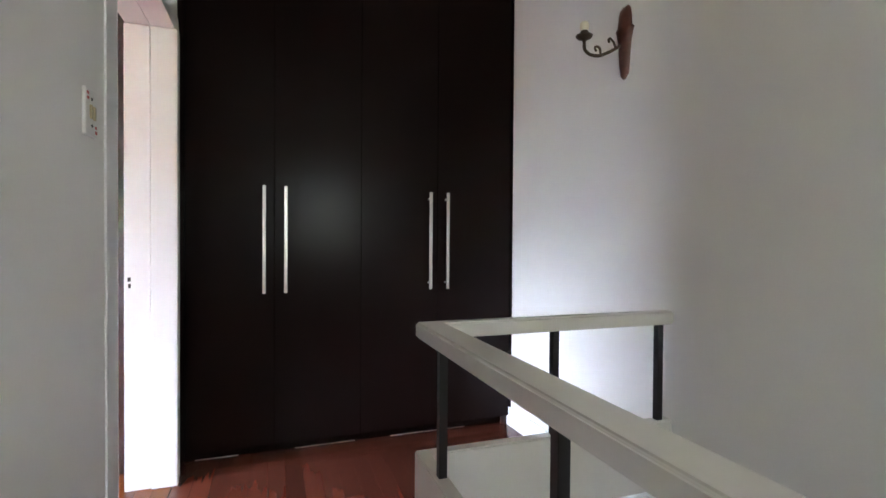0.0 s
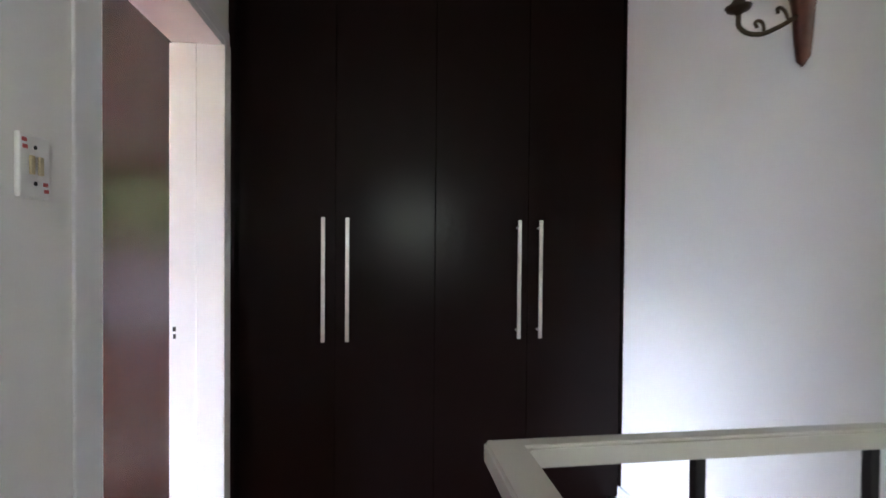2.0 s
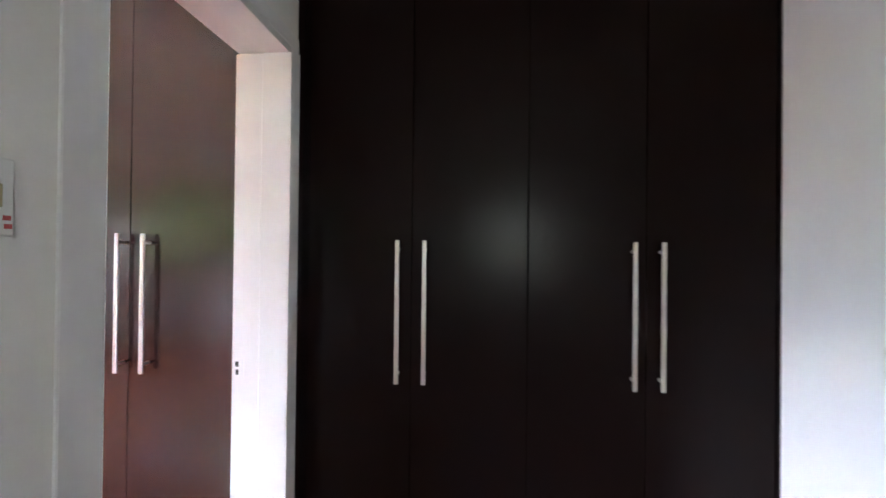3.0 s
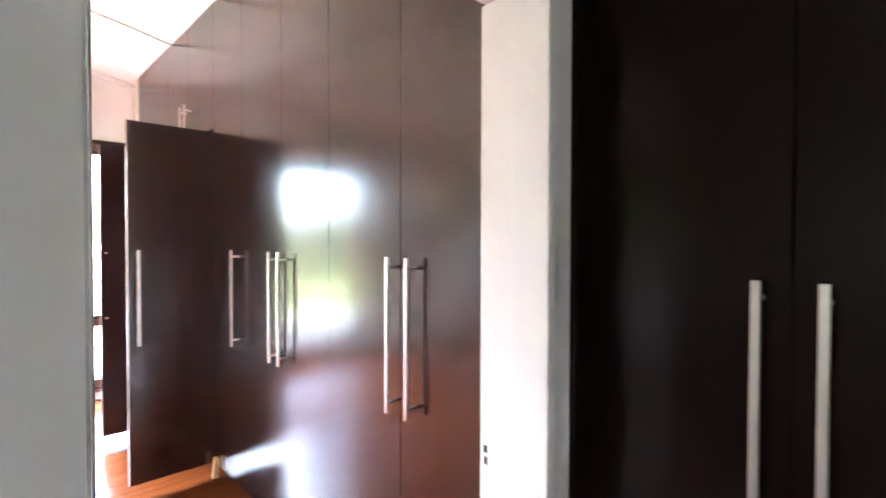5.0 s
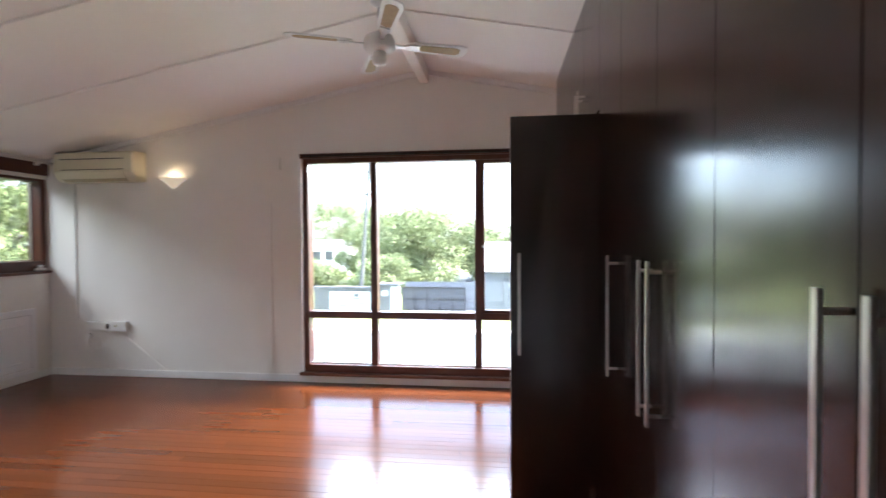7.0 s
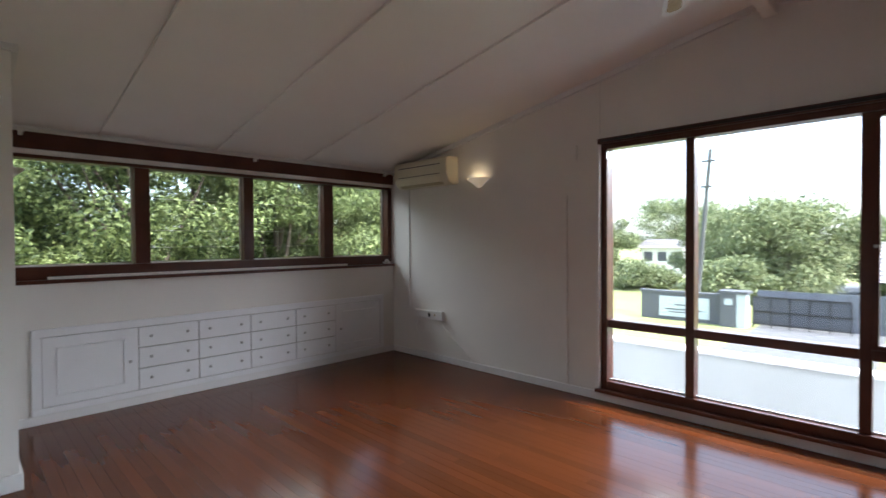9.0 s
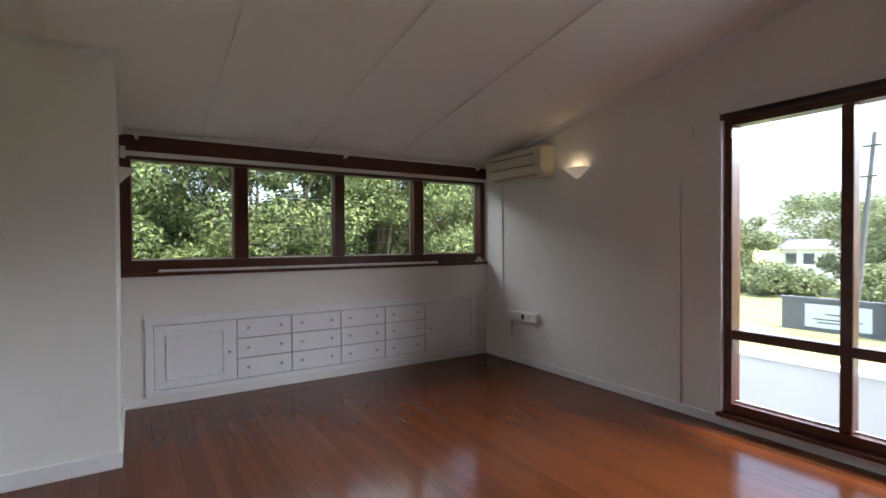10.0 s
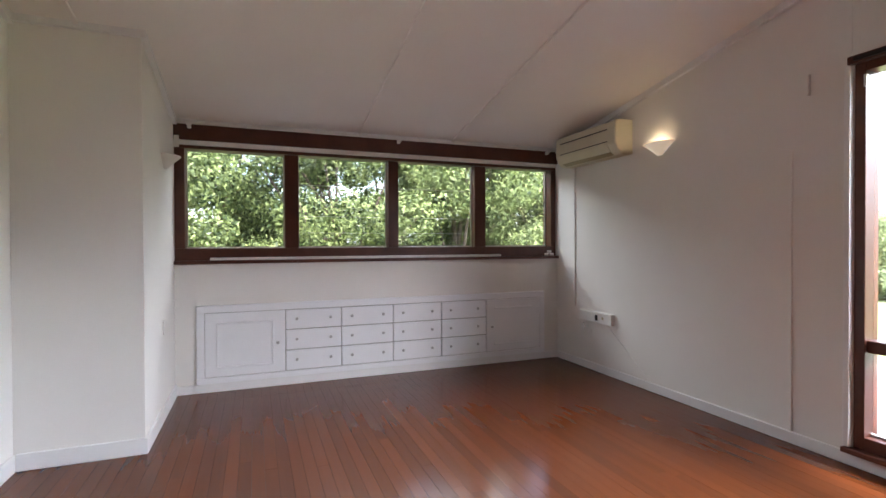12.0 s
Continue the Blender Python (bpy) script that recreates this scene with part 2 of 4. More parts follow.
bm = bmesh.new()
prism(bm, [(XW - 0.2, ceil_z(XW - 0.2)), (RIDGE, ZR), (XB + 0.2, ceil_z(XB + 0.2)), (XB + 0.2, 3.5), (XW - 0.2, 3.5)], "y", HN + 0.02, YN + 0.2)
for y in (1.10, 2.06, 3.02, 3.98):
    prism(bm, [(XW, ceil_z(XW) - 0.018), (RIDGE - 0.05, ceil_z(RIDGE - 0.05) - 0.018), (RIDGE - 0.05, ZR + 0.1), (XW, ZR)], "y", y - 0.011, y + 0.011)
    prism(bm, [(RIDGE + 0.05, ceil_z(RIDGE + 0.05) - 0.012), (XB, ceil_z(XB) - 0.012), (XB, ZR), (RIDGE + 0.05, ZR + 0.1)], "y", y - 0.011, y + 0.011)
structure("ceiling", bm, CEIL, "cream sloping sheet ceiling with thin joint battens", "ceiling")
structure("trim_ridge_beam", one(RIDGE - 0.045, RIDGE + 0.045, YS, YN, ZR - 0.13, ZR + 0.05, bevel=0.006), CEIL, "cream painted ridge beam along the ceiling", "beam")


def sloped_cornice(name, y0, y1, x0, x1):
    b = bmesh.new()
    d = 0.05
    xs = [x0, RIDGE, x1] if x0 < RIDGE < x1 else [x0, x1]
    prism(b, [(x, ceil_z(x) - d) for x in xs] + [(x, ceil_z(x) + 0.03) for x in xs[::-1]], "y", y0, y1)
    return structure(name, b, TRIM, "cream painted ceiling cornice strip", "cornice")


sloped_cornice("trim_cornice_north", YN - 0.03, YN, XW, XE)
sloped_cornice("trim_cornice_south", YS, YS + 0.03, -3.25, XE)
sloped_cornice("trim_cornice_pier", 1.424, 1.454, XW, -3.22)
structure("trim_cornice_pier_side", one(-3.253, -3.223, YS + 0.03, 1.424, ceil_z(-3.25) - 0.035, ceil_z(-3.25) + 0.03), TRIM, "cream painted cornice on the pier", "cornice")
structure("trim_cornice_west", one(XW, XW + 0.025, 1.454, YN - 0.03, ZW - 0.028, ZW + 0.03), TRIM, "cream painted cornice above the long window", "cornice")


def skirting(name, x0, x1, y0, y1, h=0.085):
    return structure(name, one(x0, x1, y0, y1, 0.0, h, bevel=0.004), TRIM, "white painted skirting board", "baseboard")


skirting("baseboard_north", XW + 0.018, 0.999, YN - 0.018, YN, 0.076)
skirting("baseboard_west", XW, XW + 0.016, 1.424, YN, 0.076)
skirting("baseboard_pier_north", XW + 0.016, -3.253, 1.424, 1.442, 0.10)
skirting("baseboard_pier_east", -3.253, -3.235, YS + 0.018, 1.442, 0.10)
skirting("baseboard_south", -3.235, -0.4, YS, YS + 0.018, 0.10)

# sheet joints and cable ducts on the north wall
structure("trim_joint_ridge", one(RIDGE - 0.012, RIDGE + 0.012, YN - 0.006, YN, WN[3] + 0.035, ZR - 0.12), WALL, "cream wall joint strip above the window", "trim")
structure("trim_joint_window", one(-1.572, -1.555, YN - 0.005, YN, WN[3] + 0.035, ceil_z(-1.56) - 0.03), WALL, "cream wall joint strip", "trim")
bm = one(-1.903, -1.885, YN - 0.012, YN, 0.077, 1.86)
prism(bm, [(-1.885, 1.86), (-1.903, 1.86), (-1.995, 1.905), (-1.993, 1.916), (-1.900, 1.885), (-1.885, 1.875)], "y", YN - 0.010, YN)
tagged(link("cable_duct", bm, WALL), "painted narrow cable duct up the wall with a bent top", "cable duct")
tagged(link("cable_duct", one(-4.152, -4.138, YN - 0.014, YN, 0.62, 2.12), WHITE_PLASTIC), "thin white pipe duct below the air conditioner", "cable duct")
tagged(link("wall_bracket", one(-1.80, -1.78, YN - 0.02, YN, 2.20, 2.33, bevel=0.004), WALL), "small painted bracket on the wall beside the window", "bracket")


# ---- timber window, north ----
def part_box(name, parent, dims, mat, bevel=0.004, label=""):
    return part(name, one(*dims, bevel=bevel), mat, parent, label)


wn_ob = thing("window_1", (-0.27, YN, WN[2]), "large dark-stained timber window with three lights over low panes", "window", kind="structure")
x0, x1, z0, z1 = WN
YF0, YF1 = YN + 0.02, YN + 0.13
part_box("window_frame", wn_ob, (x0, x0 + 0.055, YN + 0.002, YF1, z0, z1), STAINED)
part_box("window_frame", wn_ob, (x1 - 0.055, x1, YN + 0.002, YF1, z0, z1), STAINED)
part_box("window_frame", wn_ob, (x0 + 0.055, x1 - 0.055, YN + 0.002, YF1, z1 - 0.092, z1), STAINED)
part_box("window_frame", wn_ob, (x0 + 0.055, x1 - 0.055, YN + 0.002, YF1, z0, z0 + 0.095), STAINED)
part_box("window_head", wn_ob, (x0 - 0.02, x1 + 0.02, YN - 0.035, YN + 0.001, z1 - 0.045, z1 + 0.002), STAINED)
part_box("window_sill", wn_ob, (x0 - 0.035, x1 + 0.03, YN - 0.055, YN + 0.001, z0 - 0.008, z0 + 0.022), STAINED)
part_box("architrave", wn_ob, (x0 - 0.035, x0 - 0.003, YN - 0.034, YN - 0.001, z0 + 0.024, z1 - 0.047), TRIM, label="white painted side strip")
part_box("curtain_track", wn_ob, (x0 + 0.02, x1 - 0.02, YN - 0.055, YN - 0.037, z1 - 0.035, z1 - 0.012), BLACK, 0.002, "dark curtain track")
for mx in (-0.803, 0.262):
    part_box("mullion", wn_ob, (mx - 0.034, mx + 0.034, YF0, YF1 - 0.005, z0 + 0.096, z1 - 0.093), STAINED)
edges = [(x0 + 0.055, -0.837), (-0.769, 0.228), (0.296, x1 - 0.055)]
for i, (a, b) in enumerate(edges):
    part_box("transom", wn_ob, (a, b, YF0, YF1 - 0.005, 0.662, 0.732), STAINED)
    part_box("pane", wn_ob, (a, b, YF1 - 0.045, YF1 - 0.041, z0 + 0.096, 0.661), GLASS, 0).visible_shadow = False
    part_box("pane", wn_ob, (a, b, YF1 - 0.045, YF1 - 0.041, 0.733, z1 - 0.093), GLASS, 0).visible_shadow = False
    part_box("glazing_bead", wn_ob, (a, b, YF1 - 0.065, YF1 - 0.047, z0 + 0.096, z0 + 0.108), TRIM, 0, "pale putty bead")
# opening sash on the east side
a, b = edges[2]
for dims in ((a, a + 0.03, 0.735, z1 - 0.095), (b - 0.03, b, 0.735, z1 - 0.095), (a + 0.03, b - 0.03, 0.735, 0.765), (a + 0.03, b - 0.03, z1 - 0.127, z1 - 0.095)):
    part_box("sash_rail", wn_ob, (dims[0], dims[1], YF0 - 0.01, YF1 - 0.05, dims[2], dims[3]), STAINED, 0.003)
part("latch", tube(bmesh.new(), (a + 0.012, YF0 - 0.03, 1.40), (a + 0.012, YF0 - 0.01, 1.40), 0.012), STEEL, wn_ob, "small metal latch")
part("latch", one(x0 + 0.045, x0 + 0.06, YF0 - 0.02, YF0, 2.17, 2.24), STEEL, wn_ob, "small metal catch")

# ---- long timber window, west ----
ww = thing("window_2", (XW, 3.3, WW[2]), "long dark-stained timber window of four lights, closed", "window", kind="structure")
panes = [(1.504, 2.328), (2.452, 3.317), (3.424, 4.271), (4.401, 5.212)]
ZG0, ZG1 = 1.258, 2.123
XF0, XF1 = XW - 0.19, XW - 0.03
part_box("window_head", ww, (XW - 0.14, XW + 0.012, WW[0], WW[1], 2.19, 2.328), STAINED)
part_box("window_frame", ww, (XF0, XF1, WW[0], WW[1], ZG1, 2.19), STAINED)
part_box("window_frame", ww, (XF0, XF1, WW[0], WW[1], WW[2] + 0.02, ZG0), STAINED)
part_box("window_frame", ww, (XF0, XF1, WW[0], panes[0][0], ZG0, ZG1), STAINED)
part_box("window_frame", ww, (XF0, XF1, panes[3][1], WW[1], ZG0, ZG1), STAINED)
for (a, b), (c, d) in zip(panes, panes[1:]):
    part_box("mullion", ww, (XF0, XF1 - 0.03, b, c, ZG0, ZG1), STAINED)
part_box("window_sill", ww, (XW - 0.03, XW + 0.035, WW[0], WW[1], WW[2] - 0.008, WW[2] + 0.022), STAINED)
for i, (a, b) in enumerate(panes):
    part_box("pane", ww, (XF0 + 0.03, XF0 + 0.034, a, b, ZG0, ZG1), GLASS, 0).visible_shadow = False
    part_box("glazing_bead", ww, (XF0 + 0.036, XF0 + 0.05, a, b, ZG0, ZG0 + 0.012), TRIM, 0, "pale aluminium bead")
    for yy in (a, b - 0.01):
        part_box("glazing_bead", ww, (XF0 + 0.036, XF0 + 0.05, yy, yy + 0.01, ZG0 + 0.012, ZG1), STEEL, 0, "pale aluminium bead")
    if i in (1, 2):
        for z in (1.40, 1.56, 1.86):
            part_box("louvre_edge", ww, (XF0 + 0.006, XF0 + 0.026, a, b, z, z + 0.0025), STEEL, 0, "thin pale edge of a glass louvre")
rail = thing("blind_rail", (XW, 3.3, 2.16), "long white blind head rail across the window top", "blind rail")
part_box("rail", rail, (XW - 0.027, XW + 0.012, 1.45, 5.26, 2.150, 2.188), WHITE_PLASTIC, 0.005)
part_box("end_bracket", rail, (XW + 0.012, XW + 0.03, 1.43, 1.47, 2.12, 2.22), WHITE_PLASTIC, 0.004)
rod = thing("curtain_rod", (XW, 3.3, 2.33), "thin white curtain rod on three brackets", "curtain rod")
part("rod", tube(bmesh.new(), (XW + 0.07, 1.45, 2.322), (XW + 0.07, 5.25, 2.322), 0.011), WHITE_PLASTIC, rod, smooth=True)
for y in (1.55, 3.40, 5.12):
    bm = one(XW + 0.013, XW + 0.06, y - 0.014, y + 0.014, 2.285, 2.315, bevel=0.004)
    tube(bm, (XW + 0.07, y - 0.02, 2.322), (XW + 0.07, y + 0.02, 2.322), 0.019)
    part("bracket", bm, WHITE_PLASTIC, rod)
tagged(link("blind_wand", one(XW - 0.022, XW + 0.02, 1.70, 4.55, WW[2] + 0.023, WW[2] + 0.047, bevel=0.006), WHITE_PLASTIC), "white blind slat lying along the window sill", "blind slat")
bm = bmesh.new()
for dx, dy, dz in ((0, 0, 0), (0.01, 0.06, 0), (0.005, 0.03, 0.03)):
    tube(bm, (XW + 0.0 + dx, 5.11 + dy, WW[2] + 0.038 + dz), (XW + 0.02 + dx, 5.15 + dy, WW[2] + 0.038 + dz), 0.016)
tagged(link("blind_fittings", bm, WHITE_PLASTIC), "small pile of white blind fittings on the sill", "fittings")

# ---- built-in drawers under the long window ----
unit = thing("built_in_drawers", (XW, 3.34, 0.08), "white painted built-in drawer unit set into the wall", "cabinet")
XC = XW
bm = one(XC + 0.001, XC + 0.026, 1.59, 5.09, 0.078, 0.128, bevel=0.004)
box(bm, XC + 0.001, XC + 0.026, 1.59, 5.09, 0.695, 0.76, bevel=0.004)
box(bm, XC + 0.001, XC + 0.026, 1.59, 1.652, 0.128, 0.695, bevel=0.004)
box(bm, XC + 0.001, XC + 0.026, 5.03, 5.09, 0.128, 0.695, bevel=0.004)
part("surround", bm, CABINET_WHITE, unit)
part("back", one(XC + 0.0005, XC + 0.002, 1.652, 5.03, 0.128, 0.695), SHADOW_GAP, unit, "grey sheet painting the shade between the drawers")


def knob(parent, y, z):
    b = bmesh.new()
    tube(b, (XC + 0.022, y, z), (XC + 0.040, y, z), 0.006, 0.008, 10)
    tube(b, (XC + 0.040, y, z), (XC + 0.052, y, z), 0.014, 0.010, 12)
    part("knob", b, KNOB, parent, "small round metal knob")


cols = [(2.325, 2.828), (2.834, 3.337), (3.343, 3.849), (3.855, 4.362)]
rows = [(0.134, 0.317), (0.323, 0.505), (0.511, 0.690)]
for a, b in cols:
    for c, d in rows:
        dr = part("drawer", one(XC + 0.003, XC + 0.026, a + 0.002, b - 0.002, c + 0.002, d - 0.002, bevel=0.004), CABINET_WHITE, unit)
        w = b - a
        knob(dr, a + 0.19 * w, (c + d) / 2 + 0.005)
        knob(dr, a + 0.80 * w, (c + d) / 2 + 0.005)
for a, b, ky, full in ((1.656, 2.319, 2.255, True), (4.370, 5.026, 4.43, False)):
    dr = part("cupboard_door", one(XC + 0.003, XC + 0.022, a, b, 0.134, 0.690, bevel=0.003), CABINET_WHITE, unit)
    knob(dr, ky, 0.40)
    c, d, e, f = a + 0.09, b - 0.10, 0.205, 0.605
    strips = [(c, d, e, e + 0.014), (c, d, f - 0.014, f)]
    if full:
        strips += [(c, c + 0.012, e + 0.014, f - 0.014), (d - 0.012, d, e + 0.014, f - 0.014)]
    for q in strips:
        part("moulding", one(XC + 0.021, XC + 0.040, *q, bevel=0.003), CABINET_WHITE, dr)

# ---- air conditioner, lamps and sockets ----
ac = thing("air_conditioner", (-3.67, YN, 2.1), "cream wall-mounted split air conditioner in the corner", "air conditioner")
bm = bmesh.new()
prism(bm, [(YN, 2.10), (YN, 2.415), (5.11, 2.41), (5.075, 2.385), (5.07, 2.20), (5.11, 2.13), (5.16, 2.10)], "x", -4.20, -3.29)
bmesh.ops.bevel(bm, geom=list(bm.edges), offset=0.008, segments=2, affect="EDGES")
part("case", bm, CREAM, ac)
part("air_slot", one(-4.11, -3.39, 5.062, 5.072, 2.325, 2.332), DARK, ac)
part("air_slot", one(-4.11, -3.39, 5.064, 5.072, 2.215, 2.221), DARK, ac)
bm = prism(bmesh.new(), [(5.068, 2.195), (5.105, 2.128), (5.112, 2.132), (5.076, 2.198)], "x", -4.12, -3.39)
part("louvre", bm, CREAM, ac, "hinged cream outlet flap")
part("air_slot", prism(bmesh.new(), [(5.105, 2.122), (5.15, 2.099), (5.15, 2.102), (5.107, 2.126)], "x", -4.12, -3.39), AMBER, ac)
part("badge", one(-3.70, -3.62, 5.066, 5.071, 2.33, 2.337), STEEL, ac, "tiny grey badge")


def wall_sconce(place, turn, mat, label, lit):
    """A half-bowl uplight; its back is on the plane y = 0 and it faces -y before the turn."""
    ob = thing("wall_sconce", (0, 0, 0), label, "wall lamp", "bedroom wall lamps")
    b = bmesh.new()
    prof = [(0.012, -0.055), (0.03, -0.05), (0.085, -0.005), (0.15, 0.040), (0.16, 0.048), (0.153, 0.048), (0.08, 0.002), (0.02, -0.04)]
    lathe(b, prof, (0, 0, 0), 28, math.pi, math.pi)
    for v in b.verts:
        v.co.y *= 0.72
    bmesh.ops.recalc_face_normals(b, faces=b.faces)
    part("bowl", b, mat, ob, smooth=True)
    part("back_plate", one(-0.06, 0.06, -0.012, 0.0, -0.03, 0.03, bevel=0.004), SCONCE_WHITE, ob)
    b = bmesh.new()
    bmesh.ops.create_icosphere(b, subdivisions=2, radius=0.024, matrix=Matrix.Translation((0, -0.05, 0.035)))
    part("bulb", b, glow_material("bulb_glow", (1.0, 0.8, 0.5), 3.0) if lit else SCONCE_WHITE, ob, smooth=True)
    ob.matrix_basis = pose(*place, 0, 0, turn)
    return ob


wall_sconce((-2.975, YN, 2.09), 0, LAMP_GLASS, "lit half-bowl wall lamp of frosted glass", True)
wall_sconce((-4.02, 1.424, 1.92), 180, SCONCE_WHITE, "unlit white half-bowl wall lamp on the pier", False)

so = thing("power_socket", (-3.78, YN, 0.54), "white double power socket on a surface box", "socket")
part_box("box", so, (-4.03, -3.74, YN - 0.035, YN, 0.50, 0.595), WHITE_PLASTIC, 0.004)
part_box("socket_plate", so, (-3.73, -3.53, YN - 0.045, YN, 0.495, 0.60), WHITE_PLASTIC, 0.004)
part_box("plug", so, (-3.765, -3.735, YN - 0.05, YN - 0.036, 0.52, 0.575), DARK, 0.004, "dark gap of a plug")
part_box("switch", so, (-3.66, -3.64, YN - 0.05, YN - 0.045, 0.54, 0.565), AMBER, 0.001)
sw = thing("cable_outlet", (-3.98, YN, 0.42), "small white cable outlet with a dangling lead", "outlet")
bm = tube(bmesh.new(), (-4.0, YN - 0.02, 0.43), (-4.0, YN, 0.43), 0.032, 0.034, 16)
part("outlet", bm, WHITE_PLASTIC, sw)
cu = bpy.data.curves.new("lead", "CURVE")
cu.dimensions, cu.bevel_depth = "3D", 0.0035
sp = cu.splines.new("BEZIER")
sp.bezier_points.add(3)
for p, q in zip(sp.bezier_points, ((-4.0, YN - 0.02, 0.40), (-3.95, YN - 0.02, 0.30), (-3.87, YN - 0.015, 0.33), (-3.88, YN - 0.01, 0.42))):
    p.co, p.handle_left_type, p.handle_right_type = q, "AUTO", "AUTO"
lead = new("lead", cu)
cu.materials.append(WHITE_PLASTIC)
lead.parent = sw
lead.matrix_parent_inverse = sw.matrix_basis.inverted()
bm = prism(bmesh.new(), [(-3.66, 0.497), (-3.64, 0.497), (-3.10, 0.085), (-3.12, 0.078), (-3.14, 0.085)], "y", YN - 0.008, YN)
tagged(link("cable_duct", bm, WALL), "painted cable running down to the skirting", "cable duct")
tagged(link("pier_switch", one(-3.95, -3.90, 1.424, 1.432, 0.62, 0.72, bevel=0.002), WALL), "small painted cover plate on the pier", "cover plate")

# ---- ceiling fan ----
fx, fy, fz = -0.27, 3.475, 2.70
fan = thing("ceiling_fan", (fx, fy, ZR - 0.13), "white four-blade ceiling fan with cane inserts, at rest", "ceiling fan")
part("canopy", lathe(bmesh.new(), [(0.012, -0.10), (0.05, -0.08), (0.065, -0.01), (0.065, 0.0)], (fx, fy, ZR - 0.13)), TRIM, fan, smooth=True)
part("downrod", tube(bmesh.new(), (fx, fy, fz + 0.05), (fx, fy, ZR - 0.2), 0.012), TRIM, fan, smooth=True)
part("motor", lathe(bmesh.new(), [(0.0, 0.07), (0.05, 0.065), (0.085, 0.045), (0.10, 0.015), (0.10, -0.025), (0.08, -0.045), (0.05, -0.05), (0.0, -0.05)], (fx, fy, fz), 32), WHITE_PLASTIC, fan, smooth=True)
part("switch_housing", lathe(bmesh.new(), [(0.0, -0.05), (0.04, -0.052), (0.045, -0.10), (0.04, -0.125), (0.0, -0.13)], (fx, fy, fz), 24), WHITE_PLASTIC, fan, smooth=True)
for k in range(4):
    m = Matrix.Translation((fx, fy, fz + 0.005)) @ Matrix.Rotation(radians(22 + 90 * k), 4, "Z") @ Matrix.Rotation(radians(-11), 4, "X")
    b = bmesh.new()
    w0, w1, r0, r1 = 0.045, 0.062, 0.20, 0.575
    out = [(r0, -w0), (r1 - 0.05, -w1), (r1 - 0.012, -w1 + 0.018), (r1, -w1 + 0.05), (r1, w1 - 0.05), (r1 - 0.012, w1 - 0.018), (r1 - 0.05, w1), (r0, w0), (r0 - 0.03, w0 - 0.025), (r0 - 0.03, -w0 + 0.025)]
    prism(b, out, "z", -0.004, 0.004)
    b.transform(m)
    blade = part("blade", b, WHITE_PLASTIC, fan)
    b = bmesh.new()
    prism(b, [(0.27, -0.03), (0.50, -0.038), (0.525, -0.02), (0.525, 0.02), (0.50, 0.038), (0.27, 0.03), (0.255, 0.0)], "z", -0.007, -0.0045)
    b.transform(m)
    part("cane_insert", b, CANE, blade)
    b = bmesh.new()
    prism(b, [(0.085, -0.018), (0.16, -0.012), (0.22, -0.035), (0.25, -0.03), (0.25, 0.03), (0.22, 0.035), (0.16, 0.012), (0.085, 0.018)], "z", -0.012, -0.006)
    tube(b, (0.22, -0.022, -0.016), (0.22, -0.022, 0.006), 0.006)
    tube(b, (0.22, 0.022, -0.016), (0.22, 0.022, 0.006), 0.006)
    b.transform(m)
    part("blade_iron", b, STEEL, fan)


# ---- wardrobes ----
def bar_handle(parent, x, y, z0, z1, reach=0.042):
    """A flat steel bar on two standoffs, proud of a door face that looks to -x."""
    b = one(x - reach - 0.007, x - reach + 0.003, y - 0.008, y + 0.008, z0, z1, bevel=0.0015)
    h = part("handle", b, STEEL, parent, "long brushed steel bar handle")
    for z in (z0 + 0.035, z1 - 0.035):
        part("standoff", tube(bmesh.new(), (x - reach + 0.003, y, z), (x, y, z), 0.006), STEEL, h)
    return h


def wardrobe_door(parent, x, y0, y1, z0, z1, mat, handle_y=None, hz=(0.85, 1.39)):
    d = part("door", one(x, x + 0.018, y0 + 0.0015, y1 - 0.0015, z0, z1, bevel=0.0015), mat, parent)
    if handle_y is not None:
        bar_handle(d, x, handle_y, *hz)
    return d


structure("wall_hall_lining", prism(bmesh.new(), [(-0.10, HS), (XH - 0.004, -1.228), (XH + 0.02, -1.228), (XH + 0.02, HS)], "z", 0.0, HC), HALL_WALL, "off-white hall wall lining running up to the wardrobe", "wall")
hall_unit = thing("hall_wardrobe", (1.3, -0.31, 0), "tall dark brown four-door wardrobe with steel bar handles, closed", "wardrobe")
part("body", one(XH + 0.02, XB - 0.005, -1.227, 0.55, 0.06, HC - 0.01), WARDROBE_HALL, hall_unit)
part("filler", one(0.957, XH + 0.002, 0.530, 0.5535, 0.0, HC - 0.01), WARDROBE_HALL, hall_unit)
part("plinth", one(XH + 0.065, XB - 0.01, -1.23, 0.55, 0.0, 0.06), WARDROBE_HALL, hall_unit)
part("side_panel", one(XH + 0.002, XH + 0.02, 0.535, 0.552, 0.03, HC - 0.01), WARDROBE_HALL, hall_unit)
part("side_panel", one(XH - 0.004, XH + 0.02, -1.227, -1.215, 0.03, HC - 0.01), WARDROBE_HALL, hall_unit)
# dust line along the plinth foot, laid as thin pale strips
for ya, yb in ((0.30, 0.50), (-0.30, 0.02), (-0.95, -0.50)):
    part("plinth_dust", one(XH + 0.060, XH + 0.0645, ya, yb, 0.0, 0.0025), EDGE, hall_unit, "thin pale broken line of dust")
part("foot", tube(bmesh.new(), (XH + 0.04, -1.20, 0.0), (XH + 0.04, -1.20, 0.06), 0.02), BLACK, hall_unit, "small black adjustable foot")
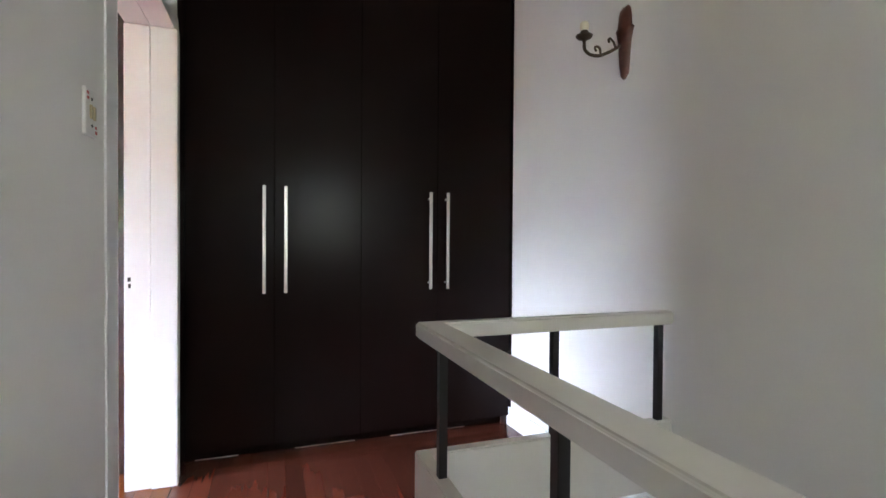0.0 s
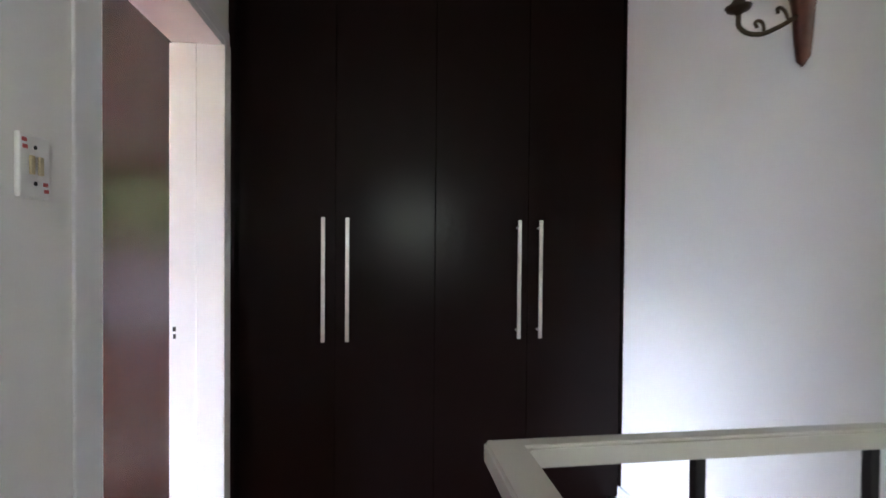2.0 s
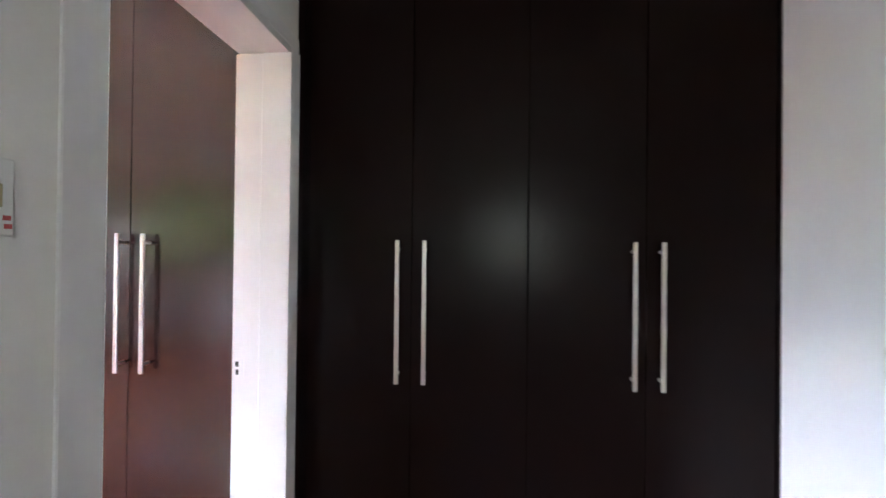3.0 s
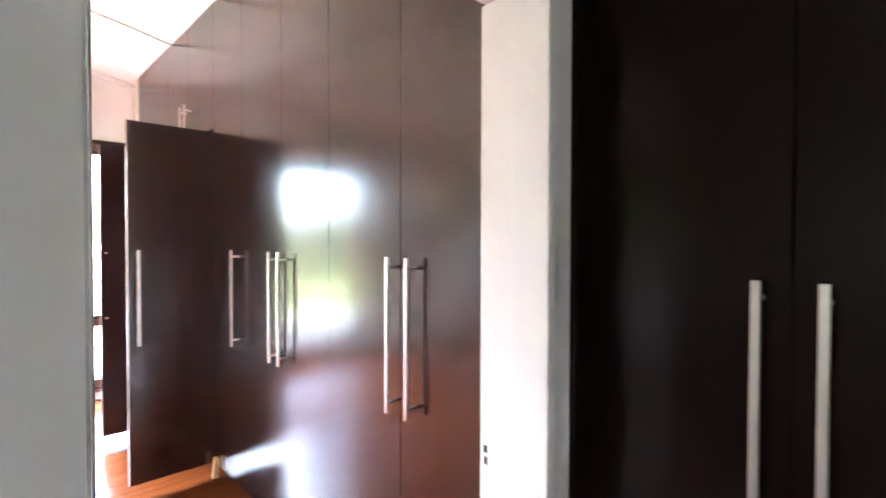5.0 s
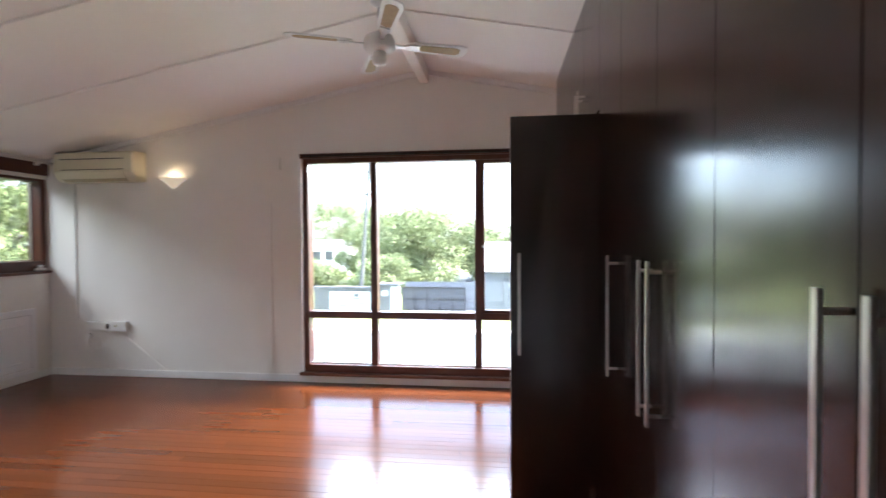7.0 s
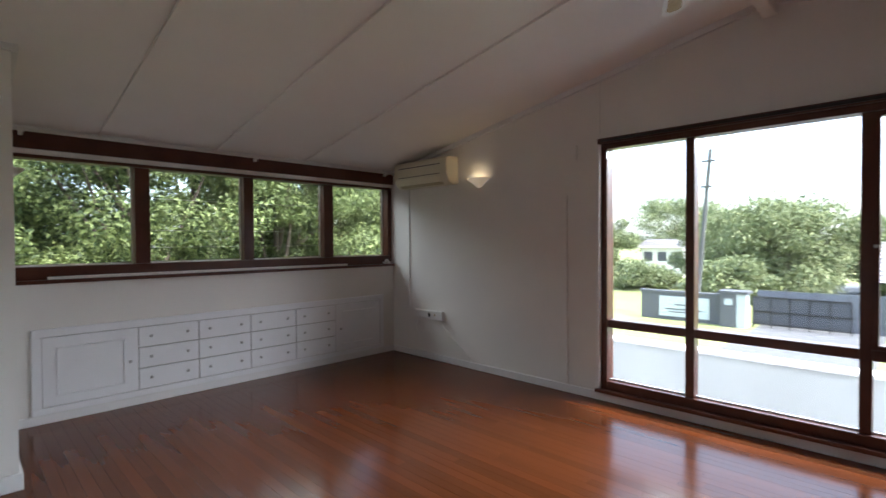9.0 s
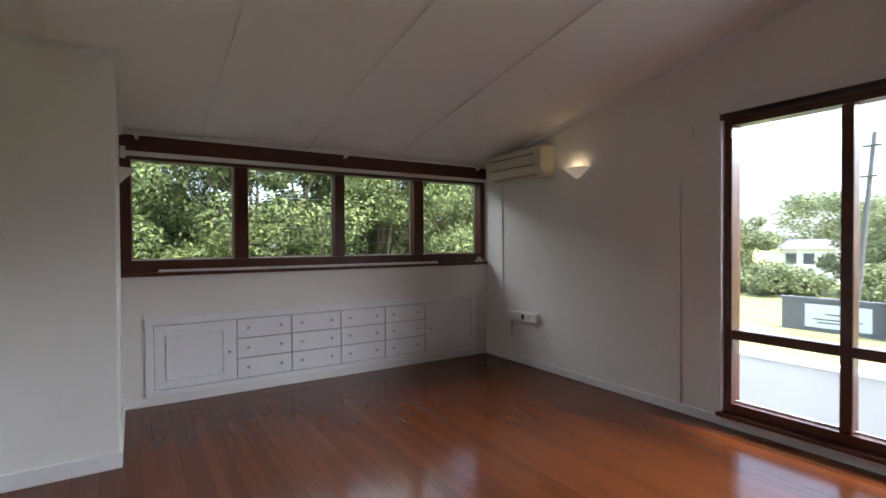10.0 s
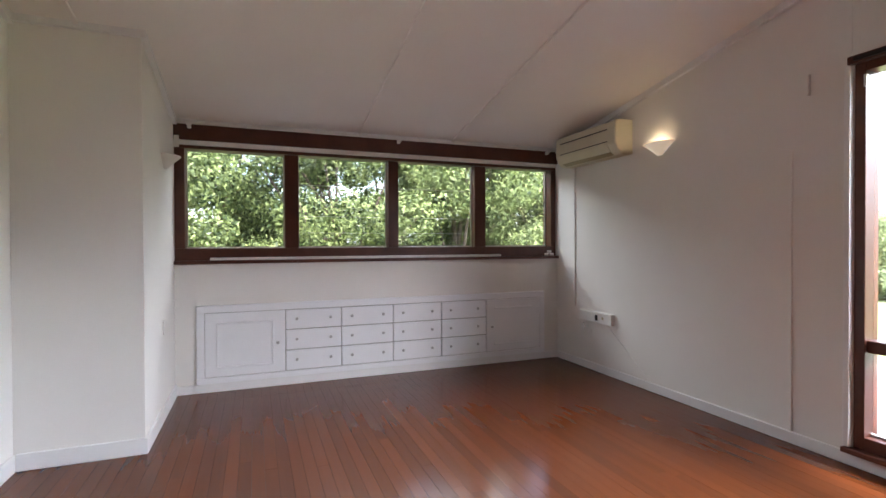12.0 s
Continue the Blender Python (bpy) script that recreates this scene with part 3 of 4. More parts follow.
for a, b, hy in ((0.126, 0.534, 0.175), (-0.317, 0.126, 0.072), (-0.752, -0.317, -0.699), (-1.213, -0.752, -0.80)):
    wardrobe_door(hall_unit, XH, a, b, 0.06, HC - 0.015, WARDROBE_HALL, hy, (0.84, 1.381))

CAB = [(0.775, 1.236, 1.152), (1.236, 1.712, 1.256), (1.712, 2.15, 2.10), (2.15, 2.63, 2.198), (2.63, 3.085, 2.685)]
for i, pair in enumerate(((0, 1), (2, 3), (4,))):
    lo, hi = CAB[pair[0]][0], CAB[pair[-1]][1]
    u = thing("bedroom_wardrobe", (1.3, (lo + hi) / 2, 0), "tall glossy dark brown built-in wardrobe with bar handles, closed", "wardrobe", "bedroom wardrobes")
    part("body", one(XE + 0.02, XB - 0.005, lo + 0.001, hi - 0.001, 0.06, 2.72), WARDROBE, u)
    part("plinth", one(XE + 0.06, XB - 0.01, lo + 0.001, hi - 0.001, 0.0, 0.06), WARDROBE, u)
    for k in pair:
        a, b, hy = CAB[k]
        wardrobe_door(u, XE, a, b, 0.06, ceil_z(XE) - 0.003, WARDROBE, hy, (0.86, 1.397))

# open wardrobe: carcass with shelves, two doors swung out, cupboards above
LO, HI = 3.085, 4.06
u = thing("bedroom_wardrobe", (1.3, 3.57, 0), "dark brown wardrobe with both tall doors standing open", "wardrobe", "bedroom wardrobes")
part("body", one(XE + 0.02, XB - 0.006, LO + 0.001, LO + 0.019, 0.06, 2.72), WARDROBE, u)
part("body", one(XE + 0.02, XB - 0.006, HI - 0.019, HI - 0.001, 0.06, 2.72), WARDROBE, u)
part("back", one(XB - 0.022, XB - 0.006, LO + 0.02, HI - 0.02, 0.06, 2.72), WARDROBE, u)
part("plinth", one(XE + 0.06, XB - 0.01, LO, HI, 0.0, 0.06), WARDROBE, u)
for z in (0.062, 1.75, 2.13, 2.70):
    part("shelf", one(XE + 0.021, XB - 0.024, LO + 0.02, HI - 0.02, z, z + 0.018), WARDROBE, u)
d = part("door", one(0.535, XE + 0.012, LO - 0.004, LO + 0.014, 0.067, 2.121, bevel=0.0015), WARDROBE, u, "dark door swung open into the room")
part("door_edge", one(0.5335, 0.5349, LO - 0.003, LO + 0.013, 0.068, 2.12), EDGE, d, "pale reflective door edge")
b = one(0.571, 0.587, LO - 0.052, LO - 0.042, 0.86, 1.397, bevel=0.0015)
h = part("handle", b, STEEL, d, "long brushed steel bar handle")
d = part("door", one(0.552, XE + 0.012, HI - 0.014, HI + 0.004, 0.06, 2.128, bevel=0.0015), WARDROBE, u, "dark door swung open into the room")
part("door_edge", one(0.5505, 0.5519, HI - 0.013, HI + 0.003, 0.061, 2.127), EDGE, d, "pale reflective door edge")
for z in (0.90, 1.36):
    part("screw", tube(bmesh.new(), (0.585, HI - 0.017, z), (0.585, HI - 0.013, z), 0.008), STEEL, d)
b = one(0.581, 0.597, HI + 0.045, HI + 0.055, 0.86, 1.397, bevel=0.0015)
part("handle", b, STEEL, d, "long brushed steel bar handle")
for a, b_, hy in ((LO, 3.57, 3.52), (3.57, HI, 3.62)):
    dd = part("upper_door", one(XE, XE + 0.018, a + 0.0015, b_ - 0.0015, 2.145, ceil_z(XE) - 0.003, bevel=0.0015), WARDROBE, u)
    bar_handle(dd, XE, hy, 2.17, 2.37)
tagged(link("door_wedge", prism(bmesh.new(), [(0.955, 0.0), (0.985, 0.0), (0.985, 0.12), (0.965, 0.12)], "y", 3.00, 3.03), material("bare_pine", (0.5, 0.3, 0.13), 0.6, 0.15, 10)), "small pale wooden wedge at the open wardrobe door", "wedge")
# end unit against the north wall
u = thing("bedroom_wardrobe", (1.3, 4.6, 0), "dark brown end wardrobe against the window wall", "wardrobe", "bedroom wardrobes")
part("body", one(XE + 0.02, XB - 0.005, HI + 0.001, 5.02, 0.06, 2.72), WARDROBE, u)
part("plinth", one(XE + 0.06, XB - 0.01, HI + 0.001, 5.02, 0.0, 0.06), WARDROBE, u)
wardrobe_door(u, XE, HI + 0.02, 5.02, 0.06, 2.13, WARDROBE, 4.95, (0.86, 1.397))
wardrobe_door(u, XE, HI, 5.02, 2.145, ceil_z(XE) - 0.003, WARDROBE)
structure("wall_wardrobe_end", one(1.022, XB, 5.021, YN, 0, 3.0), WALL, "plain cream wall return beside the wardrobe", "wall")

# ---- door frame ----
df = thing("door_1", (0.45, 0.65, 0), "white painted door frame of an open doorway, no leaf in view", "door frame", kind="structure")
for sx, xa in ((1, DX1), (-1, DX0)):
    a, b = sorted((xa, xa + sx * 0.030))
    part_box("jamb", df, (a, b, 0.535 if sx > 0 else 0.556, 0.64, 0, DH), TRIM, 0.003)
    a, b = sorted((xa + (0.010 if sx > 0 else 0.004), xa + sx * 0.030))
    part_box("rebate", df, (a, b, 0.644, 0.744, 0, DH), TRIM, 0.003)
part_box("jamb_head", df, (DX0 - 0.030, DX1 + 0.030, 0.545, 0.64, DH, DH + 0.029), TRIM, 0.003)
part_box("rebate", df, (DX0 - 0.030, DX1 + 0.030, 0.644, 0.744, DH + 0.008, DH + 0.029), TRIM, 0.003)
part_box("architrave", df, (DX0 - 0.105, DX0 - 0.004, 0.549, HN - 0.001, 0, DH + 0.03), TRIM, 0.005)
part_box("architrave", df, (DX1 + 0.031, 0.955, 0.543, HN - 0.001, 0, DH + 0.03), TRIM, 0.004)
part_box("architrave", df, (DX0 - 0.105, 0.955, 0.547, HN - 0.001, DH + 0.031, DH + 0.085), TRIM, 0.005)
st = part_box("strike_plate", df, (DX1 + 0.0088, DX1 + 0.0098, 0.70, 0.733, 0.885, 0.95), TRIM, 0)
part_box("strike_hole", df, (DX1 + 0.0078, DX1 + 0.0087, 0.718, 0.730, 0.922, 0.940), DARK, 0)
part_box("strike_hole", df, (DX1 + 0.0078, DX1 + 0.0087, 0.718, 0.728, 0.893, 0.912), DARK, 0)

# ---- hall ----
structure("wall_hall_south", one(XHW, XB, HS - 0.2, HS, -2.8, HC), HALL_WALL, "off-white painted hall wall beside the stair", "wall")
bm = bmesh.new()
HW = (-1.05, -0.15, 1.1, 2.0)
box(bm, XHW - 0.2, XHW, HS - 0.2, HW[0], -2.8, HC)
box(bm, XHW - 0.2, XHW, HW[1], YS, -2.8, HC)
box(bm, XHW - 0.2, XHW, HW[0], HW[1], -2.8, HW[2])
box(bm, XHW - 0.2, XHW, HW[0], HW[1], HW[3], HC)
structure("wall_hall_west", bm, HALL_WALL, "off-white hall wall with the stair window", "wall")
hw = thing("window_3", (XHW, -0.6, 1.1), "plain stair window at the hall's end", "window", kind="structure")
for dims in ((HW[0], HW[0] + 0.05, HW[2], HW[3]), (HW[1] - 0.05, HW[1], HW[2], HW[3]), (HW[0] + 0.05, HW[1] - 0.05, HW[2], HW[2] + 0.05), (HW[0] + 0.05, HW[1] - 0.05, HW[3] - 0.05, HW[3])):
    part_box("window_frame", hw, (XHW - 0.15, XHW - 0.05, *dims), STAINED)
part_box("pane", hw, (XHW - 0.1, XHW - 0.096, HW[0] + 0.05, HW[1] - 0.05, HW[2] + 0.05, HW[3] - 0.05), GLASS, 0).visible_shadow = False
structure("ceiling_hall", one(XHW, XB, HS, HN, HC, HC + 0.15), CEIL, "off-white hall ceiling", "ceiling")
bm = bmesh.new()
box(bm, XHW, -0.125, HS, -0.335, -2.8, -2.7)
structure("floor_stair_bottom", bm, GAP, "dark floor at the foot of the stair", "floor")
bm = one(XHW, -0.13, -0.335, -0.295, -2.7, 0.0)
box(bm, -0.13, -0.09, HS, -0.335, -2.7, 0.0)
structure("wall_stair", bm, HALL_WALL, "plain stairwell lining", "wall")
structure("baseboard_hall_south", prism(bmesh.new(), [(-0.09, HS + 0.002), (-0.09, HS + 0.018), (XH + 0.03, -1.21), (XH + 0.03, -1.226)], "z", 0.0, 0.11), TRIM, "white painted skirting board", "baseboard")
skirting("baseboard_hall_north", XHW, DX0 - 0.087, HN - 0.018, HN, 0.10)

bal = thing("balustrade", (-0.14, -0.31, 0), "cream painted timber stair balustrade on black steel posts", "balustrade")
bm = bmesh.new()
prism(bm, [(-0.12, -0.29), (-0.12, HS + 0.001), (-0.168, HS + 0.001), (-0.168, -0.376), (-2.4, -0.376), (-2.4, -0.29)], "z", 0.803, 0.853)
bmesh.ops.bevel(bm, geom=list(bm.edges), offset=0.007, segments=3, affect="EDGES")
part("handrail", bm, RAIL, bal)
bm = bmesh.new()
prism(bm, [(-0.12, -0.29), (-0.12, HS + 0.001), (-0.165, HS + 0.001), (-0.165, -0.335), (-2.4, -0.335), (-2.4, -0.29)], "z", 0.19, 0.447)
bmesh.ops.bevel(bm, geom=list(bm.edges), offset=0.005, segments=2, affect="EDGES")
part("lower_board", bm, RAIL, bal)
for x, y in ((-0.31, -0.315), (-0.898, -0.315), (-1.49, -0.315), (-2.08, -0.315), (-0.145, -0.778), (-0.145, -1.225)):
    part("post", one(x - 0.012, x + 0.012, y - 0.012, y + 0.012, 0.44, 0.81, bevel=0.001), BLACK, bal)
for x, y in ((-0.31, -0.322), (-1.49, -0.322), (-0.152, -1.0)):
    part("post", one(x - 0.012, x + 0.012, y - 0.012, y + 0.012, 0.0, 0.195, bevel=0.001), BLACK, bal)

hs = thing("hall_wall_lamp", (0.11, HS, 1.95), "carved timber wall lamp with a bronze arm and candle bulb, unlit", "wall lamp")
b = bmesh.new()
rings = []
for z, w, d in ((1.798, 0.012, 0.012), (1.81, 0.024, 0.026), (1.86, 0.030, 0.032), (1.95, 0.037, 0.036), (1.985, 0.047, 0.040), (2.00, 0.052, 0.042), (2.012, 0.040, 0.038), (2.06, 0.036, 0.034), (2.085, 0.030, 0.028), (2.10, 0.016, 0.016)):
    rings.append([b.verts.new((0.11 + w * math.cos(a), HS + 0.001 + d * max(0.0, math.sin(a)), z + 0.006 * math.sin(3 * a))) for a in [math.pi * i / 12 for i in range(13)]])
for p, q in zip(rings, rings[1:]):
    for i in range(12):
        b.faces.new((p[i], p[i + 1], q[i + 1], q[i]))
b.faces.new(rings[0])
b.faces.new(rings[-1][::-1])
bmesh.ops.recalc_face_normals(b, faces=b.faces)
part("back_plate", b, CARVED, hs, "carved red-brown timber plaque", smooth=True)


def curve_part(name, pts, r, mat, parent):
    c = bpy.data.curves.new(name, "CURVE")
    c.dimensions, c.bevel_depth, c.bevel_resolution, c.resolution_u = "3D", r, 3, 8
    s = c.splines.new("BEZIER")
    s.bezier_points.add(len(pts) - 1)
    for p, q in zip(s.bezier_points, pts):
        p.co, p.handle_left_type, p.handle_right_type = q, "AUTO", "AUTO"
    tmp = new(name, c)
    bpy.context.view_layer.update()
    me = bpy.data.meshes.new_from_object(tmp.evaluated_get(bpy.context.evaluated_depsgraph_get()))
    bpy.data.objects.remove(tmp)
    me.materials.clear()
    me.materials.append(mat)
    ob = new(name, me)
    ob.parent = parent
    ob.matrix_parent_inverse = parent.matrix_basis.inverted()
    return ob


Y0 = HS + 0.035
curve_part("arm", [(0.11, Y0, 1.935), (0.125, Y0 + 0.05, 1.905), (0.14, Y0 + 0.10, 1.89), (0.15, Y0 + 0.145, 1.91), (0.152, Y0 + 0.15, 1.945)], 0.007, BRONZE, hs)
curve_part("scroll", [(0.115, Y0 + 0.02, 1.925), (0.118, Y0 + 0.035, 1.955), (0.12, Y0 + 0.05, 1.96), (0.12, Y0 + 0.05, 1.945)], 0.005, BRONZE, hs)
curve_part("scroll", [(0.135, Y0 + 0.08, 1.892), (0.135, Y0 + 0.09, 1.925), (0.138, Y0 + 0.105, 1.925), (0.138, Y0 + 0.10, 1.908)], 0.005, BRONZE, hs)
cx, cy = 0.152, Y0 + 0.15
part("drip_pan", lathe(bmesh.new(), [(0.006, -0.02), (0.012, -0.012), (0.03, -0.004), (0.036, 0.006), (0.028, 0.003), (0.012, 0.005), (0.018, 0.02), (0.014, 0.026), (0.0, 0.026)], (cx, cy, 1.965), 16), BRONZE, hs, smooth=True)
part("candle_bulb", lathe(bmesh.new(), [(0.014, 0.026), (0.019, 0.035), (0.019, 0.055), (0.014, 0.062), (0.0, 0.064)], (cx, cy, 1.965), 16), CREAM, hs, "cream unlit bulb holder", smooth=True)

ls = thing("light_switch", (-0.19, HN, 1.41), "white double light switch with worn red stickers", "light switch")
part_box("plate", ls, (-0.228, -0.150, HN - 0.009, HN, 1.352, 1.465), WHITE_PLASTIC, 0.003)
for x in (-0.200, -0.178):
    part_box("rocker", ls, (x - 0.006, x + 0.006, HN - 0.014, HN - 0.009, 1.393, 1.427), AMBER, 0.002)
for z in (1.378, 1.442):
    part("screw", tube(bmesh.new(), (-0.189, HN - 0.0105, z), (-0.189, HN - 0.009, z), 0.004), DARK, ls)
for x, z in ((-0.216, 1.452), (-0.214, 1.440), (-0.162, 1.378), (-0.160, 1.366)):
    part("sticker", one(x - 0.006, x + 0.006, HN - 0.0098, HN - 0.009, z - 0.003, z + 0.004), STICKER, ls, "faded red sticker")

# ---- outside ----
GZ = -2.9
structure("ground", one(-400, 400, -400, 400, GZ - 0.2, GZ), GRASS, "open green lawn reaching far away", "ground")
structure("road", one(-5.2, -0.5, 9.0, 60.0, GZ + 0.004, GZ + 0.02), ASPHALT, "grey driveway beyond the gate", "road")
structure("wall_house_below", one(XW - 0.2, XB + 0.2, YN + 0.001, YN + 0.2, GZ, -0.301), CONCRETE, "pale rendered wall below the bedroom", "wall")
bal2 = thing("balcony", (-1.0, 6.2, -0.6), "pale concrete balcony with a low solid parapet", "balcony", kind="structure")
# slab is out of view; dark so lamp light doesn't bounce onto the parapet
part("slab", one(-7.5, 6.0, YN + 0.2, 7.15, -0.62, -0.45), ASPHALT, bal2, "unseen balcony floor, dark grey to cut bounced light")
part("parapet", one(-7.5, 6.0, 7.0, 7.15, -0.45, 0.18), CONCRETE, bal2)
part("coping", one(-7.55, 6.05, 6.97, 7.18, 0.18, 0.22, bevel=0.01), TRIM, bal2, "white painted coping")

sg = thing("sign_wall", (-8.6, 28.6, GZ), "dark grey rendered entrance wall with a pale sign panel", "sign wall")
part("wall", one(-10.7, -6.6, 28.5, 28.8, GZ, -1.45), GREY_RENDER, sg)
part("coping", one(-10.8, -6.6, 28.45, 28.85, -1.45, -1.33), GREY_RENDER, sg)
part("sign_panel", one(-9.7, -7.2, 28.44, 28.5, -2.7, -1.62), SIGN, sg, "pale sign panel with unreadable dark lines")
for z, a, b in ((-2.05, -8.9, -7.7), (-2.30, -9.4, -7.5), (-2.45, -9.2, -8.2)):
    part("sign_line", one(a, b, 28.43, 28.44, z - 0.03, z + 0.03), GREY_RENDER, sg)
part("sign_emblem", one(-8.2, -7.9, 28.43, 28.44, -1.95, -1.72), GREY_RENDER, sg)
gp = thing("gate_pillar", (-6.1, 28.5, GZ), "grey and white gate pillar with a letterbox", "pillar")
part("pillar", one(-6.6, -5.5, 28.1, 28.9, GZ, -1.25), SIGN, gp)
part("front_face", one(-6.6, -5.9, 28.06, 28.1, GZ, -1.25), GREY_RENDER, gp)
part("cap", one(-6.7, -5.4, 28.0, 29.0, -1.25, -1.1, bevel=0.02), GREY_RENDER, gp)
part("letterbox", one(-6.4, -6.05, 28.04, 28.06, -1.8, -1.5), SIGN, gp)
gt = thing("gate", (-3.6, 29, GZ), "black metal driveway gate with mesh panels", "gate")
for z in (-2.75, -2.15, -1.45):
    part("gate_rail", one(-5.4, -1.6, 28.98, 29.04, z, z + 0.08), BLACK, gt)
for i in range(6):
    part("gate_post", one(-5.4 + i * 0.75, -5.34 + i * 0.75, 28.98, 29.04, GZ, -1.4), BLACK, gt)
part("mesh_panel", one(-5.4, -1.6, 29.0, 29.01, -2.7, -1.45), GATE_MESH, gt)
fc = thing("fence", (0, 30, GZ), "grey sheet boundary fence", "fence")
for i in range(10):
    part("panel", one(-5.4 + i * 1.2, -4.23 + i * 1.2, 30.0, 30.05, GZ, -1.15), FENCE, fc)
    part("post", one(-4.23 + i * 1.2, -4.17 + i * 1.2, 29.97, 30.08, GZ, -1.1), GREY_RENDER, fc)


def house(x0, x1, y0, y1, eave, top, label, mat):
    h = thing("house", ((x0 + x1) / 2, y0, GZ), label, "house")
    part("wall", one(x0, x1, y0, y1, GZ, eave), mat, h)
    b = bmesh.new()
    prism(b, [(y0 - 0.5, eave), (y1 + 0.5, eave), ((y0 + y1) / 2, top)], "x", x0 - 0.4, x1 + 0.4)
    r = part("roof", b, ROOF, h)
    n = 10
    for i in range(n):
        u = (i + 0.5) / n
        ya, za = y0 - 0.5 + u * ((y1 - y0) / 2 + 0.5), eave + u * (top - eave)
        part("roof_rib", one(x0 - 0.4, x1 + 0.4, ya - 0.03, ya + 0.03, za - 0.02, za + 0.06), ROOF, r)
    for i in range(3):
        wx = x0 + (i + 0.5) * (x1 - x0) / 3
        part("window", one(wx - 0.5, wx + 0.5, y0 - 0.03, y0, eave - 1.6, eave - 0.5), GREY_RENDER, h)
    return h


house(-0.6, 9.0, 34, 41, -0.75, 1.25, "pale house with a ribbed grey sheet roof", FENCE)
house(-23.6, -18.8, 60, 65, 0.5, 1.5, "small white house far off among trees", HALL_WALL)


def pole():
    p = thing("power_pole", (-8.3, 30.5, GZ), "weathered leaning timber power pole with cross-arms", "power pole")
    part("shaft", tube(bmesh.new(), (-8.45, 30.5, GZ), (-7.75, 30.5, 6.4), 0.14, 0.10, 12), GREY_POLE, p)
    for z, w in ((5.7, 0.35), (4.3, 0.30)):
        x = -8.45 + 0.7 * (z - GZ) / 9.3
        part("crossarm", one(x - w, x + w, 30.3, 30.42, z, z + 0.1), GREY_POLE, p)
        part("insulator", tube(bmesh.new(), (x - w + 0.05, 30.36, z + 0.1), (x - w + 0.05, 30.36, z + 0.3), 0.05), TRIM, p)


pole()


# ---- trees ----
def tree(name, base, height, radius, leaves, size, mat, label, group, rng, clumps=26, low=0.3, trunk_r=0.16, puff=(0.2, 0.38)):
    ob = thing(name, base, label, "tree", group)
    bx, by, bz = base
    b = bmesh.new()
    top = Vector((bx + rng.uniform(-0.4, 0.4), by + rng.uniform(-0.4, 0.4), bz + height * 0.62))
    tube(b, base, top, trunk_r, trunk_r * 0.45, 9)
    cl = []
    for i in range(clumps):
        a, u, v = rng.uniform(0, 2 * math.pi), rng.random() ** 0.5, rng.uniform(low, 1.0)
        shape = math.sin(math.pi * min(1, 0.12 + 0.80 * (v - low) / (1 - low))) ** 0.6
        cl.append((Vector((bx + radius * u * shape * math.cos(a), by + radius * u * shape * math.sin(a), bz + height * v)), radius * rng.uniform(*puff)))
    for c, r in cl[::4]:
        k = rng.uniform(0.45, 1.0)
        s = Vector(base).lerp(top, k)
        tube(b, s, s.lerp(c, 0.95), trunk_r * 0.35, trunk_r * 0.08, 6)
    part("trunk", b, BARK, ob)
    g = np.random.default_rng(rng.randrange(10 ** 6))
    which = g.integers(0, len(cl), leaves)
    cen = np.array([c[0][:] for c in cl])[which]
    rad = np.array([c[1] for c in cl])[which]
    d = g.normal(size=(leaves, 3))
    d /= np.linalg.norm(d, axis=1)[:, None]
    p = cen + d * (rad * (0.55 + 0.55 * g.random(leaves)))[:, None] * np.array([1, 1, 0.75])
    nrm = d + g.normal(size=(leaves, 3)) * 0.7 + np.array([0, 0, 0.5])
    nrm /= np.linalg.norm(nrm, axis=1)[:, None]
    t = np.cross(nrm, g.normal(size=(leaves, 3)))
    t /= np.linalg.norm(t, axis=1)[:, None]
    s = np.cross(nrm, t)
    ln = (size * (0.6 + 0.8 * g.random(leaves)))[:, None]
    co = np.stack([p - t * ln, p + s * ln * 0.42, p + t * ln, p - s * ln * 0.42], 1).reshape(-1, 3)
    me = bpy.data.meshes.new("crown")
    me.from_pydata(co.tolist(), [], np.arange(leaves * 4).reshape(-1, 4).tolist())
    me.materials.append(mat)
    cr = new("crown", me)
    cr.parent = ob
    cr.matrix_parent_inverse = ob.matrix_basis.inverted()
    return ob


